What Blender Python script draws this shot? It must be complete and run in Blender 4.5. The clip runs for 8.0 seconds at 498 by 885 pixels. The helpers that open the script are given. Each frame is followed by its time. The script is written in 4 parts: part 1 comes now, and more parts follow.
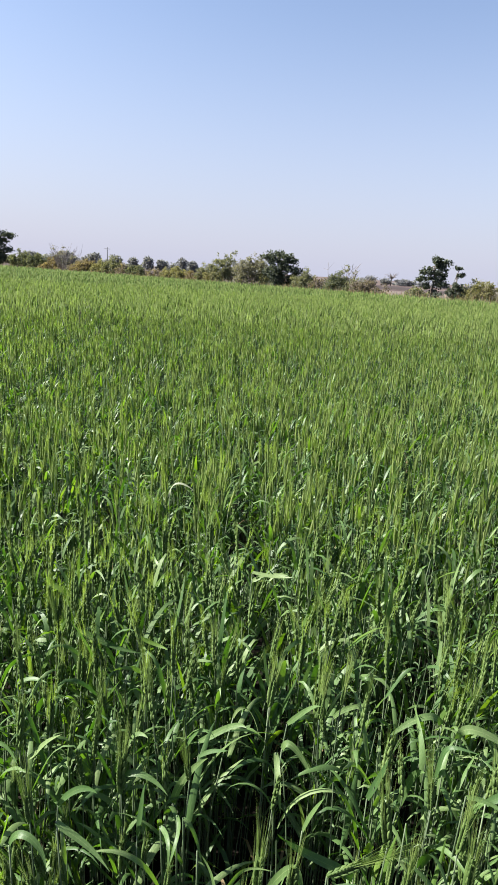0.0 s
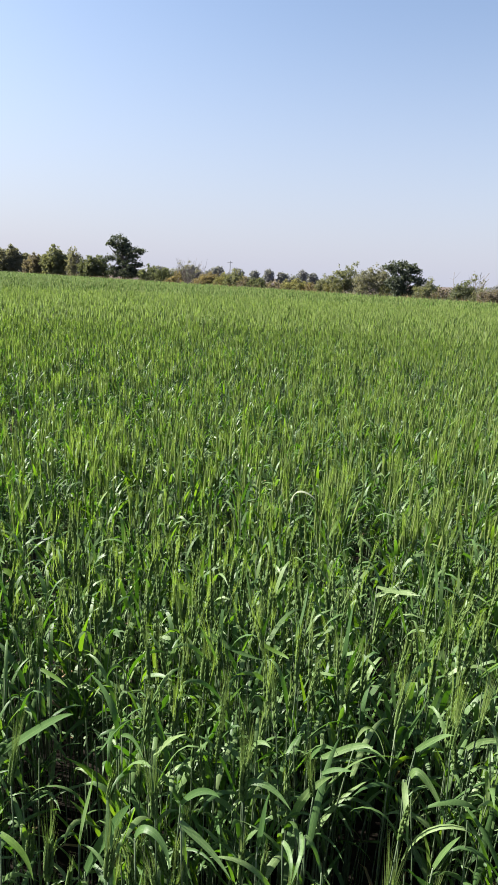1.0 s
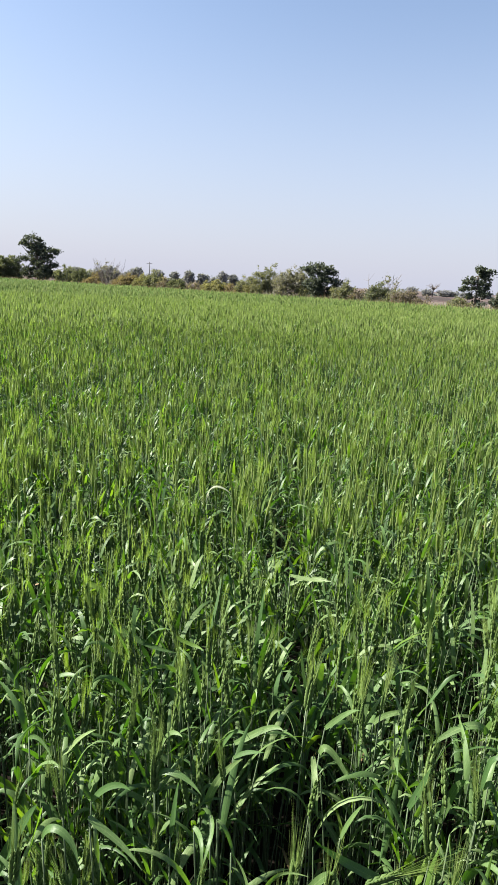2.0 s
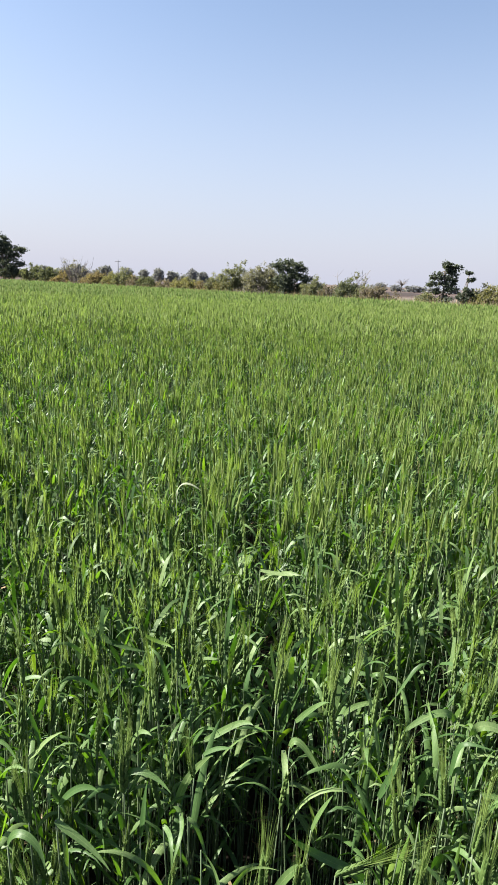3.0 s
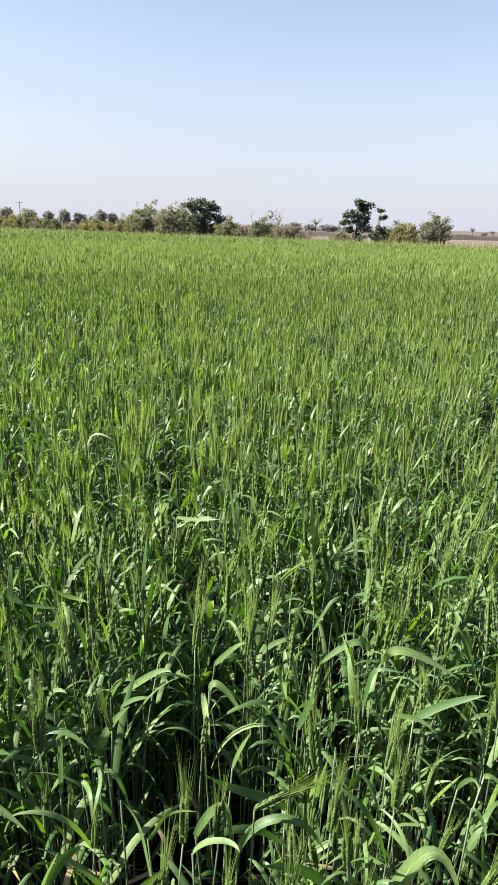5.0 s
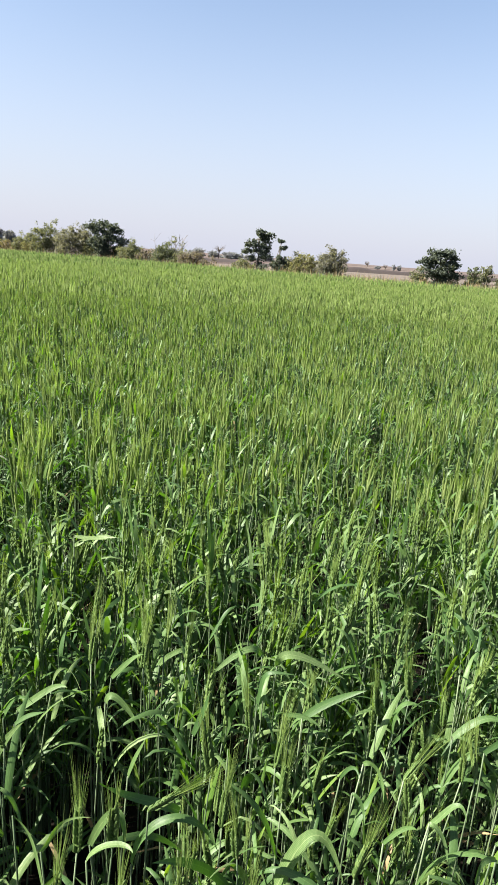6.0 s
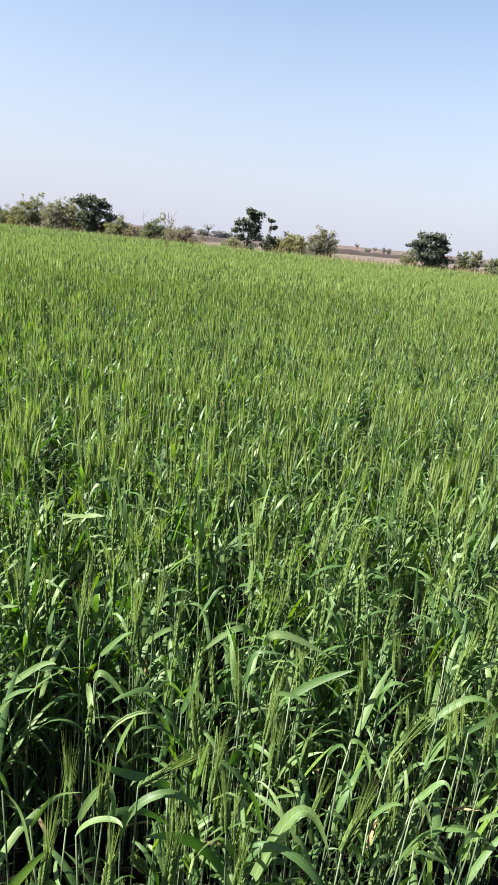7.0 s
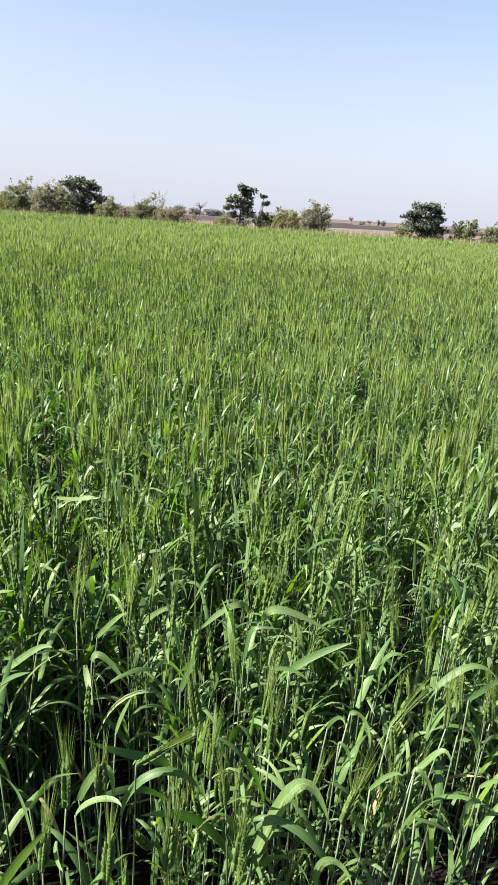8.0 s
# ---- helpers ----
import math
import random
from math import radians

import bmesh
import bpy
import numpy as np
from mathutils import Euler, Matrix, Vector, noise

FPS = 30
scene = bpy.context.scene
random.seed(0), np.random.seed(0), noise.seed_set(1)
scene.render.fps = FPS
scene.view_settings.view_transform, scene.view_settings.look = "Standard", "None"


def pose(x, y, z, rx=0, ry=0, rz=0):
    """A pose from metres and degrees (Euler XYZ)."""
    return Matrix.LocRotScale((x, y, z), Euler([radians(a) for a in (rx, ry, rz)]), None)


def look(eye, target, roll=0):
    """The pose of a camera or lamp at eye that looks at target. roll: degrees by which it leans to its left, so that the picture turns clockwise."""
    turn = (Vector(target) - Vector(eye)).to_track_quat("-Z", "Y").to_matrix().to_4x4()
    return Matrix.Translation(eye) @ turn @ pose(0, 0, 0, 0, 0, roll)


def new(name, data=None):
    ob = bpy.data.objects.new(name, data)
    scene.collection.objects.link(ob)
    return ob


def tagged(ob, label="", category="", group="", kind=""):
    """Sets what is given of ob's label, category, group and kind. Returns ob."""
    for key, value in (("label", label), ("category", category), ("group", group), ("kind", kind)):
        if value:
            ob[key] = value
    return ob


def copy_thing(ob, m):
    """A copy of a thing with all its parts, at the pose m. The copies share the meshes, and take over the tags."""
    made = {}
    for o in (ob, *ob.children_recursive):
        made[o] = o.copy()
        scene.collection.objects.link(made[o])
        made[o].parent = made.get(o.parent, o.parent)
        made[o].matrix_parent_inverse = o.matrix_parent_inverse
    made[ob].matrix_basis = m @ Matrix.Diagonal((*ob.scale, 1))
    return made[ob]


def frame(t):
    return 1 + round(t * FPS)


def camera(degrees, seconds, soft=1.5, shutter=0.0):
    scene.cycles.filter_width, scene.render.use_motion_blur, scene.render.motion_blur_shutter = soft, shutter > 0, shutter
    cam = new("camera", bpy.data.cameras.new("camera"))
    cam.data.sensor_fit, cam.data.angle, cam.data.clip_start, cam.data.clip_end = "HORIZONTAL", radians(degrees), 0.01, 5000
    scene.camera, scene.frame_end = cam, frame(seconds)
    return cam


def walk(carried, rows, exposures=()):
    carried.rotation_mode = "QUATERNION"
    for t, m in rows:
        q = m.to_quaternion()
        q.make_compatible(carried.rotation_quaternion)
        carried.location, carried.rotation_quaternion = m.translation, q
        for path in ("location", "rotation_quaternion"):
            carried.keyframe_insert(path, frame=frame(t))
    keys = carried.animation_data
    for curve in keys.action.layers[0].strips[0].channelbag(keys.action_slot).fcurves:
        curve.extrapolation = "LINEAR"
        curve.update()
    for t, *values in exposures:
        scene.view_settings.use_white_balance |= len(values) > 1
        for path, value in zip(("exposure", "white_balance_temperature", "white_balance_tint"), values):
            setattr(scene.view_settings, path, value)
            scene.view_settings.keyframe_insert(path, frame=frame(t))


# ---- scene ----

# ================= camera and its walk =================
cam = camera(43.2, 8.0, soft=1.15)
walk(cam, [
    (0, look((-0.016, -0.094, 1.741), (-0.0150, 1.8366, 1.2183), 3.59)),
    (0.2, look((-0.040, -0.090, 1.736), (-0.2379, 1.8373, 1.2407), 2.76)),
    (0.5, look((-0.075, -0.077, 1.727), (-0.4357, 1.8172, 1.1955), 3.42)),
    (0.8, look((-0.066, -0.073, 1.721), (-0.4377, 1.8249, 1.2128), 2.95)),
    (1, look((-0.060, -0.071, 1.717), (-0.4201, 1.8292, 1.2094), 2.82)),
    (1.2, look((-0.041, -0.075, 1.710), (-0.2962, 1.8506, 1.2340), 2.19)),
    (1.5, look((-0.012, -0.081, 1.700), (-0.1798, 1.8501, 1.2064), 3.71)),
    (1.7, look((-0.010, -0.082, 1.699), (-0.1591, 1.8500, 1.2058), 3.19)),
    (2.8, look((-0.006, -0.078, 1.694), (-0.0673, 1.8596, 1.2019), 2.88)),
    (3, look((0.009, -0.074, 1.691), (-0.0314, 1.8624, 1.1944), 2.40)),
    (3.3, look((-0.002, -0.065, 1.690), (-0.0576, 1.8567, 1.1390), 2.51)),
    (3.5, look((-0.009, -0.059, 1.690), (-0.0951, 1.8490, 1.0957), 3.08)),
    (3.8, look((-0.014, -0.049, 1.686), (-0.1887, 1.8379, 1.0454), 2.00)),
    (4, look((-0.018, -0.042, 1.683), (-0.2103, 1.8327, 1.0135), 1.67)),
    (4.2, look((-0.008, -0.040, 1.679), (-0.1515, 1.8313, 0.9879), 1.59)),
    (4.5, look((0.008, -0.037, 1.673), (-0.0234, 1.8547, 1.0246), 2.14)),
    (4.7, look((0.024, -0.035, 1.673), (0.0851, 1.8629, 1.0443), 1.97)),
    (5, look((0.049, -0.031, 1.674), (0.2550, 1.8480, 1.0198), 1.65)),
    (5.2, look((0.060, -0.051, 1.671), (0.3835, 1.8098, 1.0122), 1.66)),
    (6.3, look((0.057, -0.105, 1.681), (0.5854, 1.7440, 1.1331), 4.76)),
    (6.5, look((0.049, -0.098, 1.676), (0.5929, 1.7396, 1.1045), 5.14)),
    (6.7, look((0.048, -0.096, 1.675), (0.6076, 1.7308, 1.0853), 5.19)),
    (7, look((0.046, -0.094, 1.674), (0.5934, 1.7266, 1.0529), 5.60)),
    (7.3, look((0.053, -0.092, 1.667), (0.5813, 1.7292, 1.0303), 5.17)),
    (7.5, look((0.058, -0.090, 1.663), (0.5951, 1.7275, 1.0225), 4.42)),
    (7.7, look((0.065, -0.087, 1.661), (0.6142, 1.7142, 0.9867), 4.19)),
    (8, look((0.075, -0.082, 1.658), (0.6196, 1.7172, 0.9753), 3.58)),
], [(0, 1.97, 6240, 15), (0.5, 1.96, 6320, 13), (1, 1.97, 6370, 12), (1.5, 1.99, 6380, 12), (3, 2.05, 6400, 12), (4, 2.10, 6470, 11), (5, 2.17, 6540, 10), (6.5, 2.14, 6440, 11), (7.5, 2.15, 6470, 10), (8, 2.19, 6500, 10)])

# ================= sky and sun =================
SUN_AZ, SUN_EL = 88.0, 39.0          # degrees to the left of straight ahead, and above the horizon
world = bpy.data.worlds.new("sky")
scene.world = world
world.use_nodes = True
wn = world.node_tree.nodes
sky = wn.new("ShaderNodeTexSky")
sky.sky_type = "NISHITA"
sky.sun_disc = False
sky.sun_elevation = radians(SUN_EL)
sky.sun_rotation = radians(-SUN_AZ)
sky.altitude = 0
sky.air_density, sky.dust_density, sky.ozone_density = 1.0, 1.3, 1.2
wn["Background"].inputs["Strength"].default_value = 0.05
haze = wn.new("ShaderNodeMix")          # pale winter haze over the clear sky
haze.data_type = "RGBA"
up = wn.new("ShaderNodeSeparateXYZ")
world.node_tree.links.new(wn.new("ShaderNodeTexCoord").outputs["Generated"], up.inputs[0])
thin = wn.new("ShaderNodeMapRange")      # the haze thins out with height
thin.interpolation_type = "SMOOTHSTEP"
thin.inputs["From Min"].default_value, thin.inputs["From Max"].default_value = -0.10, 0.42
thin.inputs["To Min"].default_value, thin.inputs["To Max"].default_value = 1.0, 0.06
world.node_tree.links.new(up.outputs["Z"], thin.inputs["Value"])
world.node_tree.links.new(thin.outputs[0], haze.inputs[0])
haze.inputs[7].default_value = (3.24, 3.36, 3.98, 1)
world.node_tree.links.new(sky.outputs[0], haze.inputs[6])
world.node_tree.links.new(haze.outputs[2], wn["Background"].inputs["Color"])
sun = new("sun", bpy.data.lights.new("sun", "SUN"))
sun.data.energy, sun.data.angle, sun.data.color = 5.0, radians(0.53), (1.0, 0.95, 0.86)
_a, _e = radians(SUN_AZ), radians(SUN_EL)
sun.matrix_world = look((-math.sin(_a) * math.cos(_e) * 50, math.cos(_a) * math.cos(_e) * 50, math.sin(_e) * 50), (0, 0, 0))


# ================= materials =================
def nodes_of(name):
    m = bpy.data.materials.new(name)
    m.use_nodes = True
    t = m.node_tree
    return m, t, t.nodes, t.links, t.nodes["Principled BSDF"]


def ramp(n, stops):
    r = n.new("ShaderNodeValToRGB")
    e = r.color_ramp.elements
    while len(e) < len(stops):
        e.new(0.5)
    for el, (p, c) in zip(e, stops):
        el.position, el.color = p, (*(0.80 * v for v in c), 1)
    return r


def plant_material(name, stops, glow, through_leaf, rough, grain=(60, 60, 6), veins=False, spec=0.5):
    """Green matter: hue differs from piece to piece, fine veins along it, light comes through."""
    m, t, n, l, b = nodes_of(name)
    geo, info = n.new("ShaderNodeNewGeometry"), n.new("ShaderNodeObjectInfo")
    add = n.new("ShaderNodeMath"); add.operation = "ADD"
    fr = n.new("ShaderNodeMath"); fr.operation = "FRACT"
    l.new(geo.outputs["Random Per Island"], add.inputs[0]); l.new(info.outputs["Random"], add.inputs[1]); l.new(add.outputs[0], fr.inputs[0])
    co = n.new("ShaderNodeTexCoord"); mp = n.new("ShaderNodeMapping")
    mp.inputs["Scale"].default_value = grain
    l.new(co.outputs["Object"], mp.inputs["Vector"])
    nz = n.new("ShaderNodeTexNoise"); nz.inputs["Scale"].default_value = 1.0; nz.inputs["Detail"].default_value = 3
    l.new(mp.outputs[0], nz.inputs["Vector"])
    mixv = n.new("ShaderNodeMath"); mixv.operation = "MULTIPLY_ADD"; mixv.inputs[1].default_value = 0.45
    sub = n.new("ShaderNodeMath"); sub.operation = "MULTIPLY_ADD"; sub.inputs[1].default_value = 0.75; sub.inputs[2].default_value = -0.1
    l.new(fr.outputs[0], sub.inputs[0]); l.new(nz.outputs["Fac"], mixv.inputs[0]); l.new(sub.outputs[0], mixv.inputs[2])
    r = ramp(n, stops); l.new(mixv.outputs[0], r.inputs[0])
    l.new(r.outputs[0], b.inputs["Base Color"])
    b.inputs["Roughness"].default_value = rough
    b.inputs["Specular IOR Level"].default_value = spec
    bp = n.new("ShaderNodeBump"); bp.inputs["Strength"].default_value = 0.25; bp.inputs["Distance"].default_value = 0.002
    l.new(nz.outputs["Fac"], bp.inputs["Height"]); l.new(bp.outputs[0], b.inputs["Normal"])
    if veins:
        at = n.new("ShaderNodeAttribute"); at.attribute_name = "across"      # 1 to 3 over a near leaf's width
        sn = n.new("ShaderNodeMath"); sn.operation = "MULTIPLY"; sn.inputs[1].default_value = 31.4159
        si = n.new("ShaderNodeMath"); si.operation = "SINE"
        l.new(at.outputs["Fac"], sn.inputs[0]); l.new(sn.outputs[0], si.inputs[0])
        dist = n.new("ShaderNodeMath"); dist.operation = "SUBTRACT"; dist.inputs[1].default_value = 2.0
        ab = n.new("ShaderNodeMath"); ab.operation = "ABSOLUTE"
        rib = n.new("ShaderNodeMath"); rib.operation = "LESS_THAN"; rib.inputs[1].default_value = 0.07
        l.new(at.outputs["Fac"], dist.inputs[0]); l.new(dist.outputs[0], ab.inputs[0]); l.new(ab.outputs[0], rib.inputs[0])
        am = n.new("ShaderNodeMath"); am.operation = "MULTIPLY_ADD"; am.inputs[1].default_value = 0.09
        l.new(si.outputs[0], am.inputs[0])
        rb = n.new("ShaderNodeMath"); rb.operation = "MULTIPLY"; rb.inputs[1].default_value = 0.22
        l.new(rib.outputs[0], rb.inputs[0]); l.new(rb.outputs[0], am.inputs[2])
        sh = n.new("ShaderNodeMath"); sh.operation = "ADD"
        l.new(mixv.outputs[0], sh.inputs[0]); l.new(am.outputs[0], sh.inputs[1]); l.new(sh.outputs[0], r.inputs[0])
    if through_leaf > 0:
        tr = n.new("ShaderNodeBsdfTranslucent")
        mul = n.new("ShaderNodeMix"); mul.data_type = "RGBA"; mul.blend_type = "MULTIPLY"; mul.inputs[0].default_value = 1.0
        l.new(r.outputs[0], mul.inputs[6]); mul.inputs[7].default_value = (*glow, 1)
        l.new(mul.outputs[2], tr.inputs["Color"])
        mx = n.new("ShaderNodeMixShader"); mx.inputs[0].default_value = through_leaf
        l.new(b.outputs[0], mx.inputs[1]); l.new(tr.outputs[0], mx.inputs[2])
        l.new(mx.outputs[0], n["Material Output"].inputs["Surface"])
    return m


M_LEAF = plant_material("wheat_leaf_green", [(0.0, (0.040, 0.088, 0.028)), (0.4, (0.068, 0.130, 0.037)), (0.75, (0.124, 0.194, 0.068)), (1.0, (0.220, 0.288, 0.122))],
                        (1.7, 2.4, 0.24), 0.25, 0.48, (260, 260, 12), veins=True, spec=0.25)
M_YOUNG = plant_material("upright_leaf_yellow_green", [(0.1, (0.056, 0.120, 0.018)), (0.5, (0.102, 0.184, 0.030)), (0.9, (0.150, 0.236, 0.044))],
                         (1.9, 2.1, 0.35), 0.38, 0.55, (260, 260, 12), veins=True, spec=0.2)
M_STEM = plant_material("wheat_stem_green", [(0.0, (0.044, 0.072, 0.034)), (0.5, (0.094, 0.134, 0.066)), (1.0, (0.200, 0.252, 0.142))],
                        (1.3, 1.4, 0.7), 0.05, 0.5, (300, 300, 10), spec=0.3)
# near ears have a darker green than M_EAR, used further off
M_NEAR_EAR = plant_material("wheat_ear_near_green", [(0.0, (0.056, 0.104, 0.024)), (0.5, (0.098, 0.162, 0.042)), (1.0, (0.168, 0.240, 0.074))],
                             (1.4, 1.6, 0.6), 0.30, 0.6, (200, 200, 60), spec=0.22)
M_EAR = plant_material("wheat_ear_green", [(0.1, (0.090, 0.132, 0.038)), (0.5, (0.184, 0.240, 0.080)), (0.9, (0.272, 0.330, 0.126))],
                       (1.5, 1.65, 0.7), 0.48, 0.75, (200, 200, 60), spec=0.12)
M_AWN = plant_material("wheat_awn_pale_green", [(0.1, (0.130, 0.200, 0.046)), (0.5, (0.196, 0.280, 0.074)), (0.9, (0.280, 0.368, 0.116))],
                       (1.4, 1.5, 0.7), 0.46, 0.65, (100, 100, 20), spec=0.12)
M_DRY = plant_material("dry_leaf_straw", [(0.0, (0.16, 0.10, 0.045)), (0.5, (0.30, 0.21, 0.10)), (1.0, (0.46, 0.36, 0.19))],
                       (1.2, 1.1, 0.8), 0.2, 0.7, (200, 200, 14))
M_PALE = plant_material("pale_bleached_leaf", [(0.0, (0.24, 0.28, 0.17)), (1.0, (0.34, 0.36, 0.24))], (1.1, 1.1, 0.8), 0.3, 0.5, (200, 200, 14))
CROP_MATS = [M_LEAF, M_STEM, M_EAR, M_AWN, M_DRY, M_YOUNG, M_NEAR_EAR]
LEAF, STEM, EAR, AWN, DRY, YOUNG, NEAR_EAR = range(7)


def tree_leaf(name, a, b2, c, through_leaf=0.25):
    return plant_material(name, [(0.0, a), (0.5, b2), (1.0, c)], (1.5, 1.5, 0.7), through_leaf + 0.15, 0.8, (2.5, 2.5, 2.5), spec=0.1)


# field-edge foliage: base colours lifted towards grey to stand in for haze
T_DARK = tree_leaf("dark_green_foliage", (0.044, 0.056, 0.046), (0.076, 0.092, 0.070), (0.150, 0.170, 0.122), 0.08)
T_GREEN = tree_leaf("mid_green_foliage", (0.082, 0.098, 0.066), (0.128, 0.144, 0.094), (0.205, 0.220, 0.140))
T_OLIVE = tree_leaf("olive_foliage", (0.106, 0.116, 0.078), (0.166, 0.176, 0.114), (0.262, 0.266, 0.166))
T_GREY = tree_leaf("grey_green_foliage", (0.126, 0.128, 0.106), (0.192, 0.190, 0.156), (0.285, 0.276, 0.222))
T_YELLOW = tree_leaf("yellow_green_foliage", (0.130, 0.132, 0.076), (0.198, 0.194, 0.104), (0.290, 0.276, 0.144))
T_BROWN = tree_leaf("brown_dry_foliage", (0.122, 0.106, 0.094), (0.178, 0.154, 0.132), (0.255, 0.222, 0.182))
T_RUST = tree_leaf("rusty_yellow_foliage", (0.148, 0.124, 0.082), (0.215, 0.178, 0.112), (0.305, 0.254, 0.156))
# the blue-grey of distant haze is put into this base colour
T_FAR = tree_leaf("haze_tinted_distant_foliage", (0.205, 0.212, 0.240), (0.25, 0.257, 0.286), (0.305, 0.312, 0.338), 0.1)


def bark(name, lo, hi):
    m, t, n, l, b = nodes_of(name)
    nz = n.new("ShaderNodeTexNoise"); nz.inputs["Scale"].default_value = 9; nz.inputs["Detail"].default_value = 5
    co = n.new("ShaderNodeTexCoord"); l.new(co.outputs["Object"], nz.inputs["Vector"])
    r = ramp(n, [(0.3, lo), (0.7, hi)]); l.new(nz.outputs["Fac"], r.inputs[0]); l.new(r.outputs[0], b.inputs["Base Color"])
    b.inputs["Roughness"].default_value = 0.85
    bp = n.new("ShaderNodeBump"); bp.inputs["Distance"].default_value = 0.02; l.new(nz.outputs["Fac"], bp.inputs["Height"]); l.new(bp.outputs[0], b.inputs["Normal"])
    return m


M_BARK = bark("grey_brown_bark", (0.06, 0.045, 0.035), (0.16, 0.13, 0.10))
M_PALEBARK = bark("pale_bark", (0.13, 0.115, 0.10), (0.24, 0.22, 0.20))
M_CONCRETE = bark("grey_concrete", (0.10, 0.10, 0.10), (0.15, 0.15, 0.15))


def ground_material():
    m, t, n, l, b = nodes_of("shade_dark_soil_and_dry_fields")
    co = n.new("ShaderNodeTexCoord")
    nz = n.new("ShaderNodeTexNoise"); nz.inputs["Scale"].default_value = 14; nz.inputs["Detail"].default_value = 8
    l.new(co.outputs["Object"], nz.inputs["Vector"])
    # near-black: the shade between the stalks is put into the soil colour
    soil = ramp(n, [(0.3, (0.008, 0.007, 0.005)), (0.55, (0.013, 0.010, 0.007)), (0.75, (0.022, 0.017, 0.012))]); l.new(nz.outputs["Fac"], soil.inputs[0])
    # ploughed and stubble strips of the land beyond
    mp = n.new("ShaderNodeMapping"); mp.inputs["Scale"].default_value = (0.006, 0.022, 1); mp.inputs["Rotation"].default_value = (0, 0, 0.25)
    l.new(co.outputs["Object"], mp.inputs["Vector"])
    vo = n.new("ShaderNodeTexVoronoi"); vo.inputs["Scale"].default_value = 1.0
    l.new(mp.outputs[0], vo.inputs["Vector"])
    sep = n.new("ShaderNodeSeparateColor"); l.new(vo.outputs["Color"], sep.inputs[0])
    far = ramp(n, [(0.0, (0.078, 0.056, 0.050)), (0.4, (0.105, 0.078, 0.069)), (0.7, (0.130, 0.102, 0.088)), (1.0, (0.150, 0.128, 0.104))]); l.new(sep.outputs[0], far.inputs[0])
    n2 = n.new("ShaderNodeTexNoise"); n2.inputs["Scale"].default_value = 0.35; n2.inputs["Detail"].default_value = 6
    l.new(co.outputs["Object"], n2.inputs["Vector"])
    far2 = n.new("ShaderNodeMix"); far2.data_type = "RGBA"; far2.blend_type = "OVERLAY"; far2.inputs[0].default_value = 0.7
    l.new(far.outputs[0], far2.inputs[6]); l.new(n2.outputs["Fac"], far2.inputs[7])
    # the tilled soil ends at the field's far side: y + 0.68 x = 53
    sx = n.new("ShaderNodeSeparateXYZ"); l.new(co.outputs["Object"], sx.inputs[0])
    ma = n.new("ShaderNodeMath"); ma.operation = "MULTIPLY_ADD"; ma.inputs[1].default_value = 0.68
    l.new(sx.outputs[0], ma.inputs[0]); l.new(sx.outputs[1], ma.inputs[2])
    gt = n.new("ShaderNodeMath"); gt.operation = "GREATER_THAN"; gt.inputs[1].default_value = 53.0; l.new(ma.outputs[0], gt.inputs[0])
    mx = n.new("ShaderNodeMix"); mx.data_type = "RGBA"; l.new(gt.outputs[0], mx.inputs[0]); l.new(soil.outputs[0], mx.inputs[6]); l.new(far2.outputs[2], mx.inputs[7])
    l.new(mx.outputs[2], b.inputs["Base Color"])
    b.inputs["Roughness"].default_value = 0.95
    b.inputs["Specular IOR Level"].default_value = 0.1
    bp = n.new("ShaderNodeBump"); bp.inputs["Distance"].default_value = 0.03; l.new(nz.outputs["Fac"], bp.inputs["Height"]); l.new(bp.outputs[0], b.inputs["Normal"])
    return m


M_GROUND = ground_material()
# darker than the earth itself: the bank's shaded face is in the colour
M_BANK = bark("shade_dark_brown_earth", (0.024, 0.016, 0.013), (0.045, 0.031, 0.026))


# ================= mesh helpers =================
def mesh_from(name, V, F, mats, idx=None, smooth=False):
    """A mesh from arrays of corners and triangles."""
    V, F = np.asarray(V, np.float32), np.asarray(F, np.int32)
    me = bpy.data.meshes.new(name)
    me.vertices.add(len(V)); me.vertices.foreach_set("co", V.ravel())
    me.loops.add(F.size); me.loops.foreach_set("vertex_index", F.ravel())
    me.polygons.add(len(F)); me.polygons.foreach_set("loop_start", np.arange(0, F.size, 3, dtype=np.int32))
    for m in mats:
        me.materials.append(m)
    if idx is not None:
        me.polygons.foreach_set("material_index", np.asarray(idx, np.int32))
    me.polygons.foreach_set("use_smooth", np.full(len(F), smooth))
    me.update(calc_edges=True)
    me.validate()
    return me


def part(name, VF, material, parent, label="", smooth=False):
    """Links corners and triangles as ONE mesh object under a thing or a part."""
    me = mesh_from(name, VF[0], VF[1], [material], smooth=smooth)
    if name == "leaf":
        me.attributes.new("across", "FLOAT", "POINT").data.foreach_set("value", np.tile([1.0, 2.0, 3.0], len(me.vertices) // 3).astype(np.float32))
    ob = new(name, me)
    ob.parent = parent
    if label:
        tagged(ob, label)
    return ob


def join(pieces):
    V, F, k = [], [], 0
    for v, f in pieces:
        V.append(v); F.append(np.asarray(f) + k); k += len(v)
    return np.concatenate(V), np.concatenate(F)


